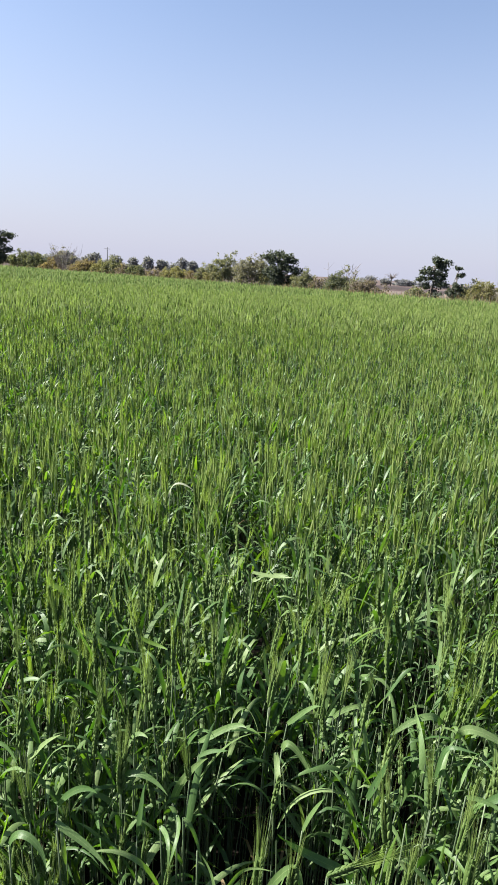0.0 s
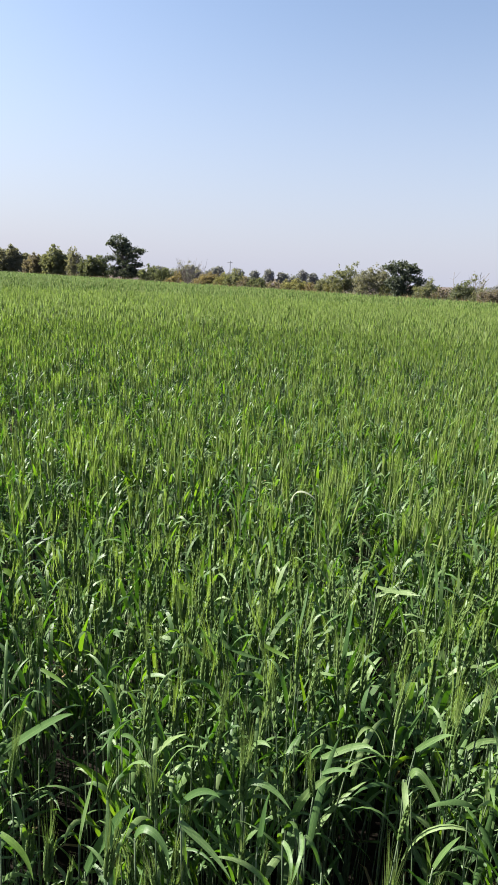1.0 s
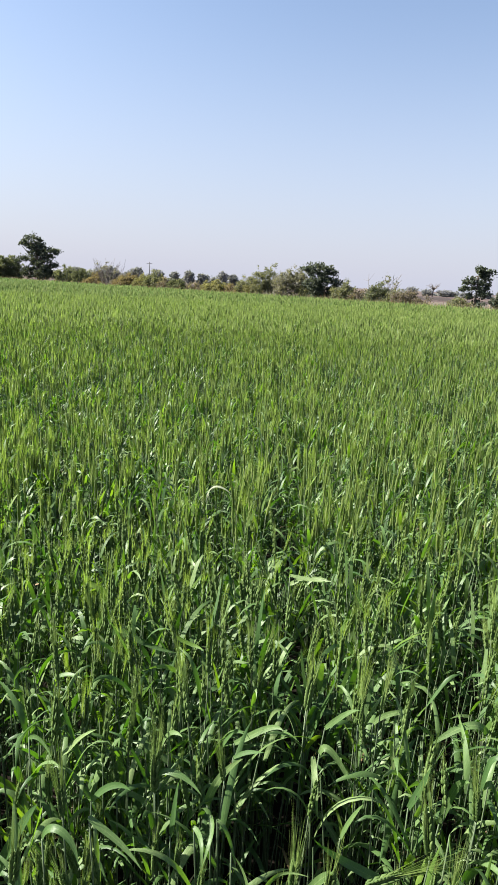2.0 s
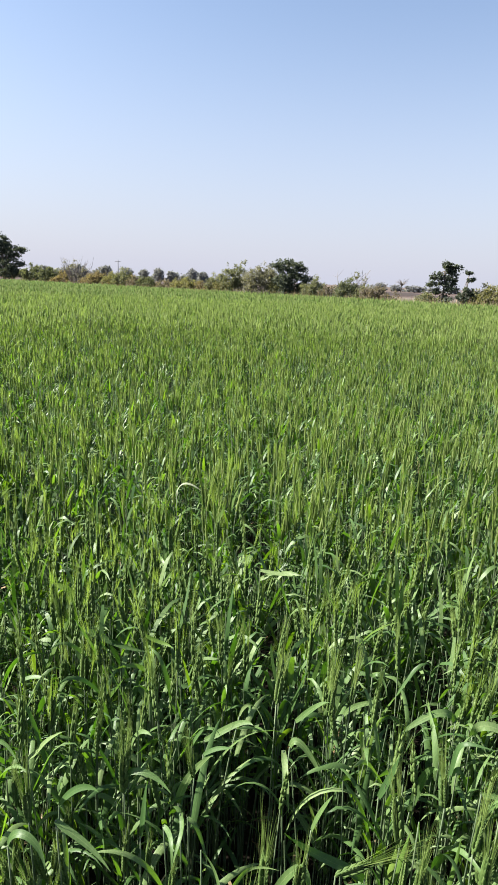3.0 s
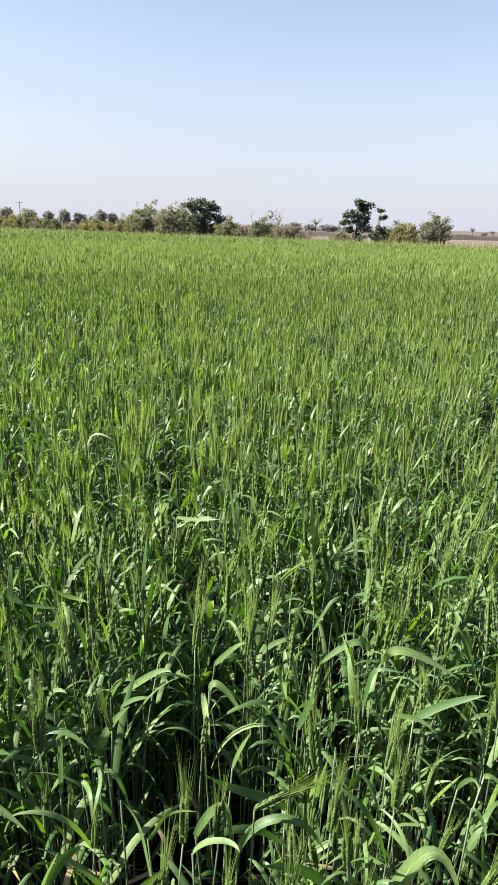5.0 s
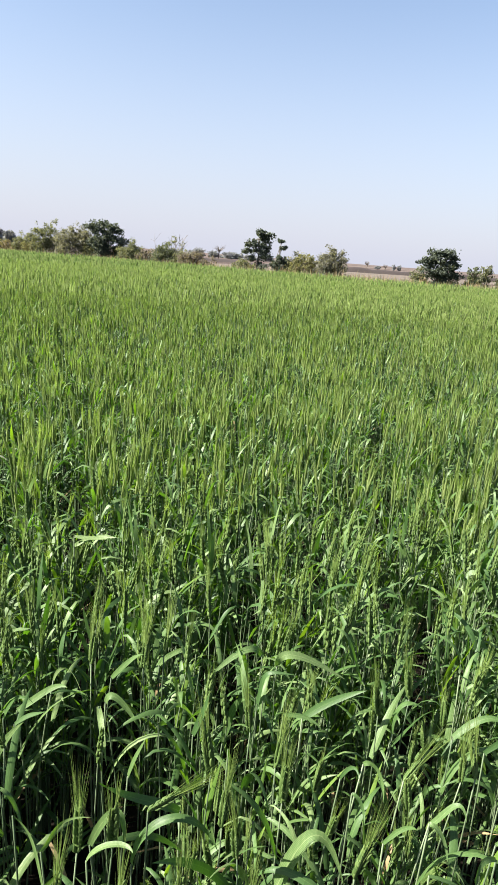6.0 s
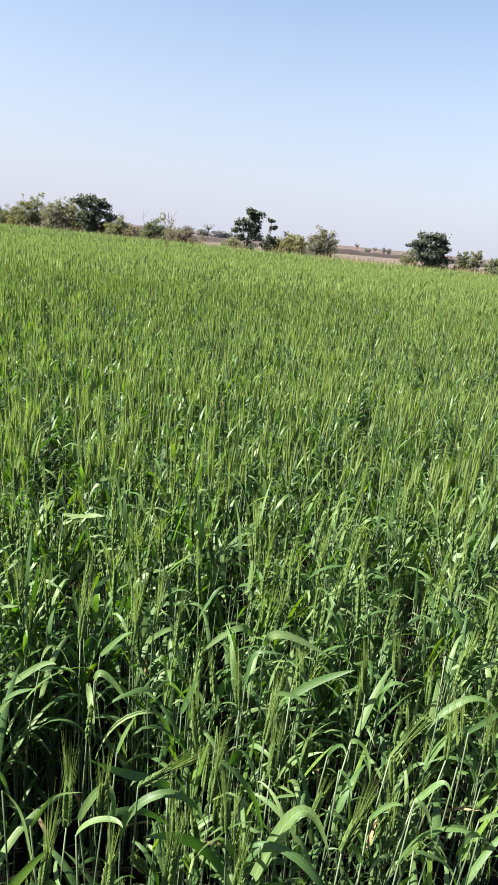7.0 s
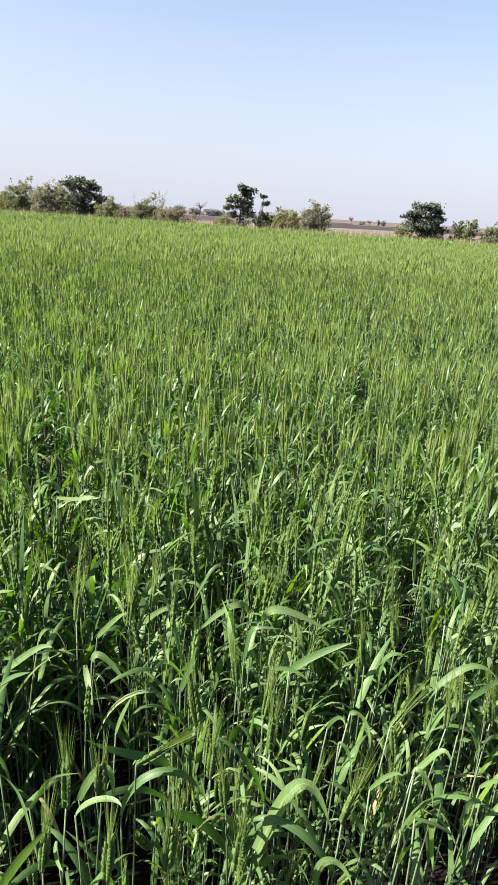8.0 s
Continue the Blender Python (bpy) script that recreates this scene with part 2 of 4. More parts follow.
def tube(pts, radii, sides=5, cap=True):
    """A tapered tube along points."""
    pts = np.asarray(pts, float)
    tan = np.gradient(pts, axis=0)
    tan /= np.linalg.norm(tan, axis=1)[:, None] + 1e-9
    ref = np.array([1.0, 0, 0]) if abs(tan[0, 2]) > 0.7 else np.array([0, 0, 1.0])
    a = np.cross(tan, ref); a /= np.linalg.norm(a, axis=1)[:, None] + 1e-9
    b = np.cross(tan, a)
    ang = np.arange(sides) * 2 * math.pi / sides
    V = (pts[:, None] + np.asarray(radii)[:, None, None] * (np.cos(ang)[None, :, None] * a[:, None] + np.sin(ang)[None, :, None] * b[:, None])).reshape(-1, 3)
    F = []
    for i in range(len(pts) - 1):
        for j in range(sides):
            p, q = i * sides + j, i * sides + (j + 1) % sides
            F += [(p, q, q + sides), (p, q + sides, p + sides)]
    if cap:
        e = (len(pts) - 1) * sides
        F += [(e, e + j, e + j + 1) for j in range(1, sides - 1)]
    return V, np.array(F)


# ================= ground =================
def spaced(near, step, far, grow):
    out, s = [0.0], step
    while out[-1] < far:
        if out[-1] > near:
            s *= grow
        out.append(out[-1] + s)
    return np.array(out)


def build_ground():
    h = spaced(3.0, 0.10, 4500, 1.22)
    xs = np.concatenate([-h[::-1], h[1:]])
    f = spaced(4.0, 0.10, 4500, 1.16)
    ys = np.concatenate([-h[::-1], f[1:]])
    X, Y = np.meshgrid(xs, ys)
    Z = np.zeros_like(X)
    for i in range(X.shape[0]):
        for j in range(X.shape[1]):
            x, y = X[i, j], Y[i, j]
            Z[i, j] = 0.025 * noise.noise((x * 3.1, y * 3.1, 0)) + 0.012 * noise.noise((x * 9.0, y * 9.0, 4))
            over = y + 0.68 * x - 60
            if over > 0:
                Z[i, j] += min(over / 120, 1) * (0.5 * noise.noise((x * 0.012, y * 0.02, 2)) - 0.15)
    nx = len(xs)
    V = np.stack([X, Y, Z], -1).reshape(-1, 3)
    i, j = np.meshgrid(np.arange(len(ys) - 1), np.arange(nx - 1), indexing="ij")
    a = (i * nx + j).ravel()
    F = np.concatenate([np.stack([a, a + 1, a + nx + 1], 1), np.stack([a, a + nx + 1, a + nx], 1)])
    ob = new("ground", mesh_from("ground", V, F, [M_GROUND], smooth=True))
    tagged(ob, "brown soil under the crop and dry fields beyond", "ground", kind="structure")


build_ground()


# ================= wheat =================
def quads(a):
    a = np.asarray(a)
    return np.concatenate([a[:, [0, 1, 2]], a[:, [0, 2, 3]]])


def blade(z0, az, length, width, elev, droop, power, segs, creased, twist=0.0, start=(0, 0), side_bend=0.0):
    """One leaf: rises at elev degrees from the stem and bends over by droop degrees; tapered, creased along its rib."""
    s = np.linspace(0, 1, segs + 1)
    e = np.radians(elev - droop * s**power)
    turn = radians(az) + np.radians(side_bend) * s**1.5
    d = np.stack([np.cos(e) * np.cos(turn), np.cos(e) * np.sin(turn), np.sin(e)], -1)
    P = np.zeros((segs + 1, 3)); P[0] = (*start, z0)
    P[1:] = P[0] + np.cumsum((d[1:] + d[:-1]) / 2 * (length / segs), 0)
    w = width * np.minimum(1.0, 0.62 + s * 2.5) * np.clip(1 - s**3.0, 0, 1) ** 0.95
    w[-1] = width * 0.02
    across = np.stack([-np.sin(turn), np.cos(turn), 0 * turn], -1)
    up = np.cross(d, across)
    tw = np.radians(twist) * s
    ax = np.cos(tw)[:, None] * across + np.sin(tw)[:, None] * up
    nrm = np.cross(d, ax)
    if creased:
        V = np.stack([P - ax * w[:, None] / 2, P - nrm * (w * 0.16)[:, None] * -1, P + ax * w[:, None] / 2], 1).reshape(-1, 3)
        k = np.arange(segs)[:, None] * 3
        F = np.concatenate([quads(k + [[0, 1, 4, 3]]), quads(k + [[1, 2, 5, 4]])])
    else:
        V = np.stack([P - ax * w[:, None] / 2, P + ax * w[:, None] / 2], 1).reshape(-1, 3)
        F = quads(np.arange(segs)[:, None] * 2 + [[0, 1, 3, 2]])
    return V, F


def needle(base, tip, r, sides):
    """A bristle: a thin pyramid, or one sliver where it is far off."""
    base, tip = np.asarray(base), np.asarray(tip)
    d = tip - base
    a = np.cross(d, (0.3, 1.0, 0.2)); a *= r / (np.linalg.norm(a) + 1e-9)
    if sides == 1:
        return np.array([base - a, base + a, tip]), np.array([(0, 1, 2)])
    b = np.cross(d, a); b *= r / (np.linalg.norm(b) + 1e-9)
    V = np.array([base + a, base - a / 2 + b * 0.87, base - a / 2 - b * 0.87, tip])
    return V, np.array([(0, 1, 3), (1, 2, 3), (2, 0, 3)])


def grain_husk(c, d, out, ln, w):
    """One spikelet: a pointed husk, widest below its middle."""
    s = np.cross(d, out); s /= np.linalg.norm(s) + 1e-9
    m = c + d * ln * 0.4
    V = np.array([c, m + out * w * 0.6, m + s * w * 0.5, m - out * w * 0.4, m - s * w * 0.5, c + d * ln])
    F = np.array([(0, 2, 1), (0, 3, 2), (0, 4, 3), (0, 1, 4), (5, 1, 2), (5, 2, 3), (5, 3, 4), (5, 4, 1)])
    return V, F


def plump_husk(c, d, out, ln, w):
    """A spikelet close by: slim at its foot, full below the middle, drawn out to a point."""
    s = np.cross(d, out); s /= np.linalg.norm(s) + 1e-9
    ang = np.arange(6) * math.pi / 3
    V = [c]
    for u, r, bend in ((0.12, 0.62, 0.0), (0.38, 1.0, 0.06), (0.68, 0.66, 0.04)):
        m = c + d * ln * u + out * w * bend * 4
        V += [m + out * w * 0.52 * r * math.cos(a) + s * w * 0.40 * r * math.sin(a) for a in ang]
    V.append(c + d * ln + out * w * 0.5)
    F = []
    for j in range(6):
        k = (j + 1) % 6
        F += [(0, 1 + k, 1 + j), (19, 13 + j, 13 + k)]
        for g in (1, 7):
            F += [(g + j, g + k, g + 6 + k), (g + j, g + 6 + k, g + 6 + j)]
    return np.array(V), np.array(F)


def ear_parts(rng, base, d, length, lod, awn_len, plain=False):
    """The ear on its stem: two rows of husks in a herringbone, with bristles that fan upwards."""
    d = d / np.linalg.norm(d)
    az = rng.uniform(0, 2 * math.pi)
    side = np.cross(d, (math.cos(az), math.sin(az), 0.1)); side /= np.linalg.norm(side)
    face = np.cross(side, d)
    husks, awns = [], []
    if lod == 0:
        n = 8 if plain else 10
        husk = grain_husk if plain else plump_husk
        husks.append(tube([base, base + d * length * 0.5, base + d * length], (0.0040, 0.0046, 0.0016) if plain else (0.0028, 0.0034, 0.0014), 4, False))
        for i in range(n):
            u = i / (n - 1)
            size = (0.70 + 0.42 * math.sin(math.pi * min(1, u * 0.85 + 0.18))) * length / 0.09
            for sg in (-1, 1):
                c = base + d * length * (u * 0.88 + (0.05 if sg > 0 else 0)) + side * sg * 0.0012
                o = side * sg
                dd = d * 0.98 + o * (0.15 if plain else 0.20)
                husks.append(husk(c, dd, o, 0.0275 * size, (0.0070 if plain else 0.0090) * size))
                if i % 2 == (sg > 0):
                    husks.append(husk(c + face * 0.0022 * sg, d * 0.98 + face * sg * 0.14, face * sg, 0.0255 * size, (0.0064 if plain else 0.0082) * size))
                t = c + dd * 0.012 * size
                for k in range(2):
                    sp = d + side * sg * rng.uniform(0.0, 0.16) + face * rng.uniform(-0.13, 0.13)
                    awns.append(needle(t, t + sp * awn_len * rng.uniform(0.65, 1.1), 0.0007 if plain else 0.00055, 1 if k or plain else 3))
    else:
        if lod == 1:                      # its husks stand out to either side by turns
            rings = np.linspace(0, 1, 8)
            prof = np.array([0.5, 0.9, 1.0, 1.05, 1.0, 0.92, 0.7, 0.1])
            sway = np.array([0, 1, -1, 1, -1, 1, -1, 0]) * 0.0013
        else:
            rings, prof, sway = (0.0, 0.4, 1.0), (0.5, 1.0, 0.1), (0, 0, 0)
        husks.append(tube([base + d * length * r + side * w for r, w in zip(rings, sway)], [{1: 0.0051, 2: 0.0065}[lod] * p for p in prof], 5 - lod, False))
        for k in range({1: 17, 2: 4}[lod]):
            u = rng.uniform(0.05, 1.0)
            t = base + d * length * u + (side * rng.uniform(-1, 1) + face * rng.uniform(-1, 1)) * 0.004
            sp = d + side * rng.uniform(-0.16, 0.16) + face * rng.uniform(-0.16, 0.16)
            awns.append(needle(t, t + sp * awn_len * rng.uniform(0.8, 1.15), {1: 0.0008, 2: 0.0018}[lod], 1))
    return join(husks), join(awns)


def spindle(base, tip, wide, at):
    """A slim body of three sides, widest at a share of its length."""
    base, tip = np.asarray(base), np.asarray(tip)
    m = base + (tip - base) * at
    a = np.arange(3) * 2.094
    ring = m + wide * np.stack([np.cos(a), np.sin(a), 0 * a], -1)
    V = np.concatenate([[base], ring, [tip]])
    return V, np.array([(0, 2, 1), (0, 3, 2), (0, 1, 3), (4, 1, 2), (4, 2, 3), (4, 3, 1)])


def far_stalk(rng, lod, H, lx, ly):
    """A stalk too far off for husks: ear, bristles and leaves, each of a few faces."""
    top = np.array([lx, ly, H]); nod = rng.normal(0, 0.020, 2)
    tip = top + np.array([nod[0], nod[1], rng.uniform(0.13, 0.19)])
    out = [("ear", *spindle(top - [lx * 0.3, ly * 0.3, {3: 0.16, 4: 0.22, 5: 0.25}[lod]], tip, {3: 0.0062, 4: 0.0076, 5: 0.0090}[lod], 0.62), EAR if rng.random() < {3: 0.84, 4: 0.76, 5: 0.70}[lod] else YOUNG)]
    if lod == 3:
        out.append(("bristles", *needle(top + [0, 0, 0.04], tip + [nod[1], -nod[0], 0.02], 0.0042, 1), AWN))
    az = rng.uniform(0, 360)
    for k in range({3: int(rng.choice([1, 2])), 4: int(rng.random() < 0.8), 5: 0}[lod]):
        droop = rng.choice([15, 70, 130], p=[0.40, 0.34, 0.26])
        v, fc = blade(0.78 * H, az, rng.uniform(0.14, 0.24), 0.0092 if lod == 3 else 0.011, rng.uniform(58, 84), droop, 1.2, 2, False, rng.uniform(-40, 40), (lx * 0.6, ly * 0.6))
        out.append(("leaf", v, fc, LEAF if rng.random() < 0.75 else YOUNG))
    return out


def leaf_shape(rng, upright):
    """How one leaf is held: rise at the stem, bend in all, where along it the bend falls."""
    kind = rng.choice(3, p=upright)
    if kind == 0:                       # held up
        return 0, rng.uniform(62, 84), rng.uniform(8, 50), 1.5
    if kind == 1:                       # an even bow
        return 1, rng.uniform(52, 78), rng.uniform(85, 165), rng.uniform(1.2, 2.2)
    return 2, rng.uniform(50, 76), rng.uniform(105, 175), rng.uniform(3.0, 6.0)      # straight, then folded over


def wheat_stalk(rng, lod, leaves=None, plain=False, coarse=False):
    """The pieces of one stalk at the origin: (name, corners, triangles, material)."""
    H = rng.uniform(0.65, 0.76)
    lean = rng.uniform(0, 2 * math.pi); amount = abs(rng.normal(0, 0.045 if lod == 0 else 0.03))
    lx, ly = math.cos(lean) * amount, math.sin(lean) * amount
    if lod >= 3:
        return far_stalk(rng, lod, H, lx, ly)
    n = {0: 6, 1: 3, 2: 2}[lod]
    u = np.linspace(0, 1, n)
    line = np.stack([lx * u**2, ly * u**2, u * H], -1)
    rad = {0: 0.0019, 1: 0.0020, 2: 0.0024}[lod]
    sv, sf = tube(line, np.linspace(rad * 1.2, rad * 0.75, n), 4 if lod == 0 else 3, False)
    out = [("stem", sv, sf, STEM)]
    top = line[-1]
    d = line[-1] - line[-2]; d = d / np.linalg.norm(d)
    nod = rng.normal(0, 0.12 if lod == 0 else 0.07, 2)
    d = d + np.array([nod[0], nod[1], 0])
    if rng.random() < {0: 0.36, 1: 0.60, 2: 0.90}[lod]:
        hv, av = ear_parts(rng, top, d, rng.uniform(0.08, 0.11) if lod < 2 else rng.uniform(0.10, 0.13), lod, rng.uniform(0.060, 0.090), plain)
        out.append(("ear", *hv, EAR if lod > 0 else NEAR_EAR)); out.append(("bristles", *av, AWN))
    count = {0: int(rng.choice([3, 3, 4])), 1: int(rng.choice([3, 3, 4])), 2: 3}[lod] if leaves is None else leaves
    az = rng.uniform(0, 360)
    for k in range(count):
        f = [0.88, 0.70, 0.53, 0.36][k] + rng.uniform(-0.08, 0.08)
        az += 180 + rng.uniform(-50, 50)
        p = np.array([lx * f * f, ly * f * f])
        length = [rng.uniform(0.13, 0.21), rng.uniform(0.16, 0.26), rng.uniform(0.17, 0.26), rng.uniform(0.15, 0.22)][k]
        width = [rng.uniform(0.010, 0.016), rng.uniform(0.011, 0.018), rng.uniform(0.009, 0.014), rng.uniform(0.007, 0.011)][k]
        held, elev, droop, power = leaf_shape(rng, ((0.24, 0.42, 0.34), (0.26, 0.44, 0.30), (0.40, 0.38, 0.22))[lod])
        width *= (1.0, 1.0, 0.80)[lod]
        if lod > 0 and k == 0:
            length *= 0.92
        v, fc = blade(f * H, az, length, width, elev, droop, power, {0: 6 if coarse else 8, 1: 5, 2: 3}[lod],
                      lod == 0 and not coarse, rng.normal(0, 45), p, rng.uniform(-30, 30))
        fresh = held == 0 and rng.random() < 0.55
        out.append(("leaf", v, fc, YOUNG if fresh else LEAF))
    return out


def field_noise(x, y):
    return np.array([noise.noise((a * 0.9, b * 0.9, 7)) + 0.5 * noise.noise((a * 0.25, b * 0.25, 3)) for a, b in zip(x, y)])


AZ0, AZ1 = -39.0, 44.0         # the sector the camera pans over, degrees to the left (-) and right (+)


def sector(rng, r0, r1, per_m2, a0=AZ0, a1=AZ1):
    """Random standing places in a ring sector of the field."""
    area = radians(a1 - a0) / 2 * (r1**2 - r0**2)
    n = int(area * per_m2)
    r = np.sqrt(rng.uniform(r0**2, r1**2, n)); a = np.radians(rng.uniform(a0, a1, n))
    x, y = r * np.sin(a) + 0.03, r * np.cos(a) - 0.08
    k = (y + 0.68 * x < 52) & (y > 0.52)
    return x[k], y[k]


def heights(x, y):
    hn = field_noise(x, y)
    t = np.clip((np.asarray(y) - 0.5) / 0.75, 0, 1)      # stalks nearest the camera are made shorter to fit their size in view
    return (1.0 + 0.055 * hn) * (0.84 + 0.16 * t * t * (3 - 2 * t))


GAPS = ((2.15, 8.3, 0.11, 0.6), (2.56, 4.75, 0.11, 0.3), (0.0, 2.5, 0.12, 0.22), (0.76, 1.95, 0.08, 0.16), (3.35, 4.95, 0.12, 0.3), (0.05, 9.0, 0.13, 0.5),
        (-2.52, 3.9, 0.16, 0.3), (-1.73, 4.45, 0.13, 0.3), (-0.67, 4.3, 0.08, 0.25), (1.5, 2.72, 0.08, 0.2))


def bake(rng, x, y, lod, variants=24, wide=1.0, leaves=None, coarse=False):
    """Many stalks, joined."""
    for gx, gy, gw, gd in GAPS:             # gaps placed and stretched in depth to fit dark spots in the camera's view
        k = ((x - gx) / gw) ** 2 + ((y - gy) / gd) ** 2 > 1
        x, y = x[k], y[k]
    kinds = [wheat_stalk(rng, lod, leaves, True, coarse) for _ in range(variants)]
    pick = rng.integers(0, variants, len(x))
    hs = heights(x, y) * (rng.uniform(0.92, 1.07, len(x)) if lod < 3 else rng.normal(0.975, 0.062, len(x)))
    rot = rng.uniform(0, 2 * math.pi, len(x))
    Vs, Fs, Is, base = [], [], [], 0
    for v, kind in enumerate(kinds):
        V, F = join([(a, b) for _, a, b, _ in kind])
        I = np.concatenate([np.full(len(b), m) for _, a, b, m in kind])
        w = np.where(pick == v)[0]
        if not len(w):
            continue
        c, s, h = np.cos(rot[w]), np.sin(rot[w]), hs[w]
        P = np.empty((len(w), len(V), 3), np.float32)
        P[:, :, 0] = (c[:, None] * V[:, 0] - s[:, None] * V[:, 1]) * wide + x[w, None]
        P[:, :, 1] = (s[:, None] * V[:, 0] + c[:, None] * V[:, 1]) * wide + y[w, None]
        P[:, :, 2] = h[:, None] * V[:, 2]
        Vs.append(P.reshape(-1, 3))
        Fs.append((F[None] + (np.arange(len(w)) * len(V))[:, None, None] + base).reshape(-1, 3))
        Is.append(np.tile(I, len(w)))
        base += len(w) * len(V)
    return np.concatenate(Vs), np.concatenate(Fs), np.concatenate(Is)


def hollow(x, y):
    """Bare spots in the stand near the path, placed to fit dark parts of the camera's view."""
    g = ((x - 0.03) / 0.15) ** 2 + ((y - 1.14) / 0.17) ** 2 < 1
    g |= ((x - 0.19) / 0.09) ** 2 + ((y - 0.98) / 0.16) ** 2 < 1
    g |= ((x - 0.08) / 0.13) ** 2 + ((y - 0.88) / 0.13) ** 2 < 1
    g |= ((x + 0.68) / 0.09) ** 2 + ((y - 1.12) / 0.18) ** 2 < 1
    g |= ((x - 0.41) / 0.10) ** 2 + ((y - 1.42) / 0.14) ** 2 < 1
    return g


rng = np.random.default_rng(11)
# standing places close to the path: clumps of tillers
cx, cy = sector(rng, 0.40, 2.3, 98, -52, 54)
tillers = rng.integers(3, 8, len(cx))
nx0 = np.repeat(cx, tillers) + rng.normal(0, 0.032, tillers.sum())
ny0 = np.repeat(cy, tillers) + rng.normal(0, 0.032, tillers.sum())
bare = hollow(nx0, ny0)
bx0, by0 = nx0[bare][::8], ny0[bare][::8]          # every eighth stalk there is kept, without leaves
thinned = rng.random(len(ny0)) < np.where(ny0 < 0.74, 0.70, np.where(ny0 < 1.2, 0.16, 0.0))      # thinned towards the camera so the single plants stay visible and sunlit
nx0, ny0 = nx0[~bare & ~thinned], ny0[~bare & ~thinned]
near = (nx0 > -0.72) & (nx0 < 0.98) & (ny0 < 1.10)
order = np.argsort(ny0 + 10 * ~near)[: min(180, int(near.sum()))]
single = np.zeros(len(nx0), bool); single[order] = True

close, beyond = ~single & (ny0 < 1.35), ~single & (ny0 >= 1.35)
baked = [bake(rng, nx0[close], ny0[close], 0, 30), bake(rng, nx0[beyond], ny0[beyond], 0, 30, coarse=True), bake(rng, bx0[by0 > 0.9], by0[by0 > 0.9], 0, 8, 1.0, 0)]
for r0, r1, dens, lod, var, wide, a0, a1 in ((2.3, 6.0, 310, 1, 40, 1.0, AZ0, AZ1), (6.0, 12.0, 210, 2, 40, 1.1, AZ0, AZ1),
                                             (12.0, 30.0, 74, 3, 40, 1.25, AZ0, AZ1), (30.0, 60.0, 25, 4, 36, 1.9, AZ0, AZ1),
                                             (60.0, 130.0, 15, 5, 30, 2.8, AZ0, AZ1),
                                             (2.3, 6.0, 160, 2, 16, 1.1, -52, AZ0), (2.3, 6.0, 160, 2, 16, 1.1, AZ1, 54),
                                             (0.5, 4.0, 170, 2, 16, 1.2, -85, -52), (0.5, 4.0, 170, 2, 16, 1.2, 54, 85),
                                             (4.0, 14.0, 40, 3, 12, 1.8, -88, AZ0), (4.0, 14.0, 40, 3, 12, 1.8, AZ1, 88),
                                             (14.0, 70.0, 3.5, 4, 12, 3.6, -88, AZ0), (14.0, 70.0, 3.5, 4, 12, 3.6, AZ1, 88)):
    if lod < 3:
        x, y = sector(rng, r0, r1, dens / 5.0, a0, a1)
        k = rng.integers(3, 8, len(x))
        x, y = np.repeat(x, k) + rng.normal(0, 0.022, k.sum()), np.repeat(y, k) + rng.normal(0, 0.022, k.sum())
    else:
        x, y = sector(rng, r0, r1, dens, a0, a1)
    baked.append(bake(rng, x, y, lod, var, wide))


def low_growth(rng, count):
    """Lower leaves, green, yellowing and withered, between the stalks near the path."""
    x, y = sector(rng, 0.45, 6.0, count, -50, 52)
    out = []
    for px, py in zip(x, y):
        kind = int(rng.choice([LEAF, YOUNG, DRY], p=[0.70, 0.12, 0.18]))
        v, f = blade(rng.uniform(0.03, 0.42), rng.uniform(0, 360), rng.uniform(0.12, 0.24), rng.uniform(0.007, 0.013), rng.uniform(35, 80), rng.uniform(40, 170), rng.uniform(1.2, 3), 3, False, rng.normal(0, 50), (px, py))
        out.append((v, f, np.full(len(f), kind)))
    V, F = join([(v, f) for v, f, _ in out])
    return V, F, np.concatenate([i for _, _, i in out])


baked.append(low_growth(rng, 170))
V, F = join([(a, b) for a, b, _ in baked])
crop = new("wheat_crop", mesh_from("wheat_crop", V, F, CROP_MATS, np.concatenate([i for _, _, i in baked])))
crop.data.polygons.foreach_set("use_smooth", np.isin(np.concatenate([i for _, _, i in baked]), (LEAF, YOUNG, DRY, STEM, EAR, NEAR_EAR)))
tagged(crop, "dense green standing wheat with bearded ears, covering the field", "wheat", kind="stuff")


def wheat_plant(rng, m):
    """One stalk near the path, built of its parts."""
    ob = new("wheat_plant")
    ob.empty_display_size = 0.05
    ear = None
    for name, v, f, k in wheat_stalk(rng, 0):
        o = part(name, (v, f), CROP_MATS[k], ear if name == "bristles" else ob, smooth=True)
        if name == "ear":
            ear = o
    ob.matrix_basis = m
    return tagged(ob, "green bearded wheat plant with arching strap leaves", "wheat plant", "wheat plants beside the path")


def stand(x, y, h):
    return pose(x, y, 0, rng.normal(0, 2), rng.normal(0, 2), rng.uniform(0, 360)) @ Matrix.Scale(h, 4)


xs1, ys1 = nx0[order], ny0[order]
hs1 = heights(xs1, ys1) * rng.uniform(0.92, 1.06, len(xs1))
models = []
for i, (x, y, h) in enumerate(zip(xs1, ys1, hs1)):
    if i < 28:
        models.append(wheat_plant(rng, stand(x, y, h)))
    else:
        copy_thing(models[int(rng.integers(0, 28))], stand(x, y, h))


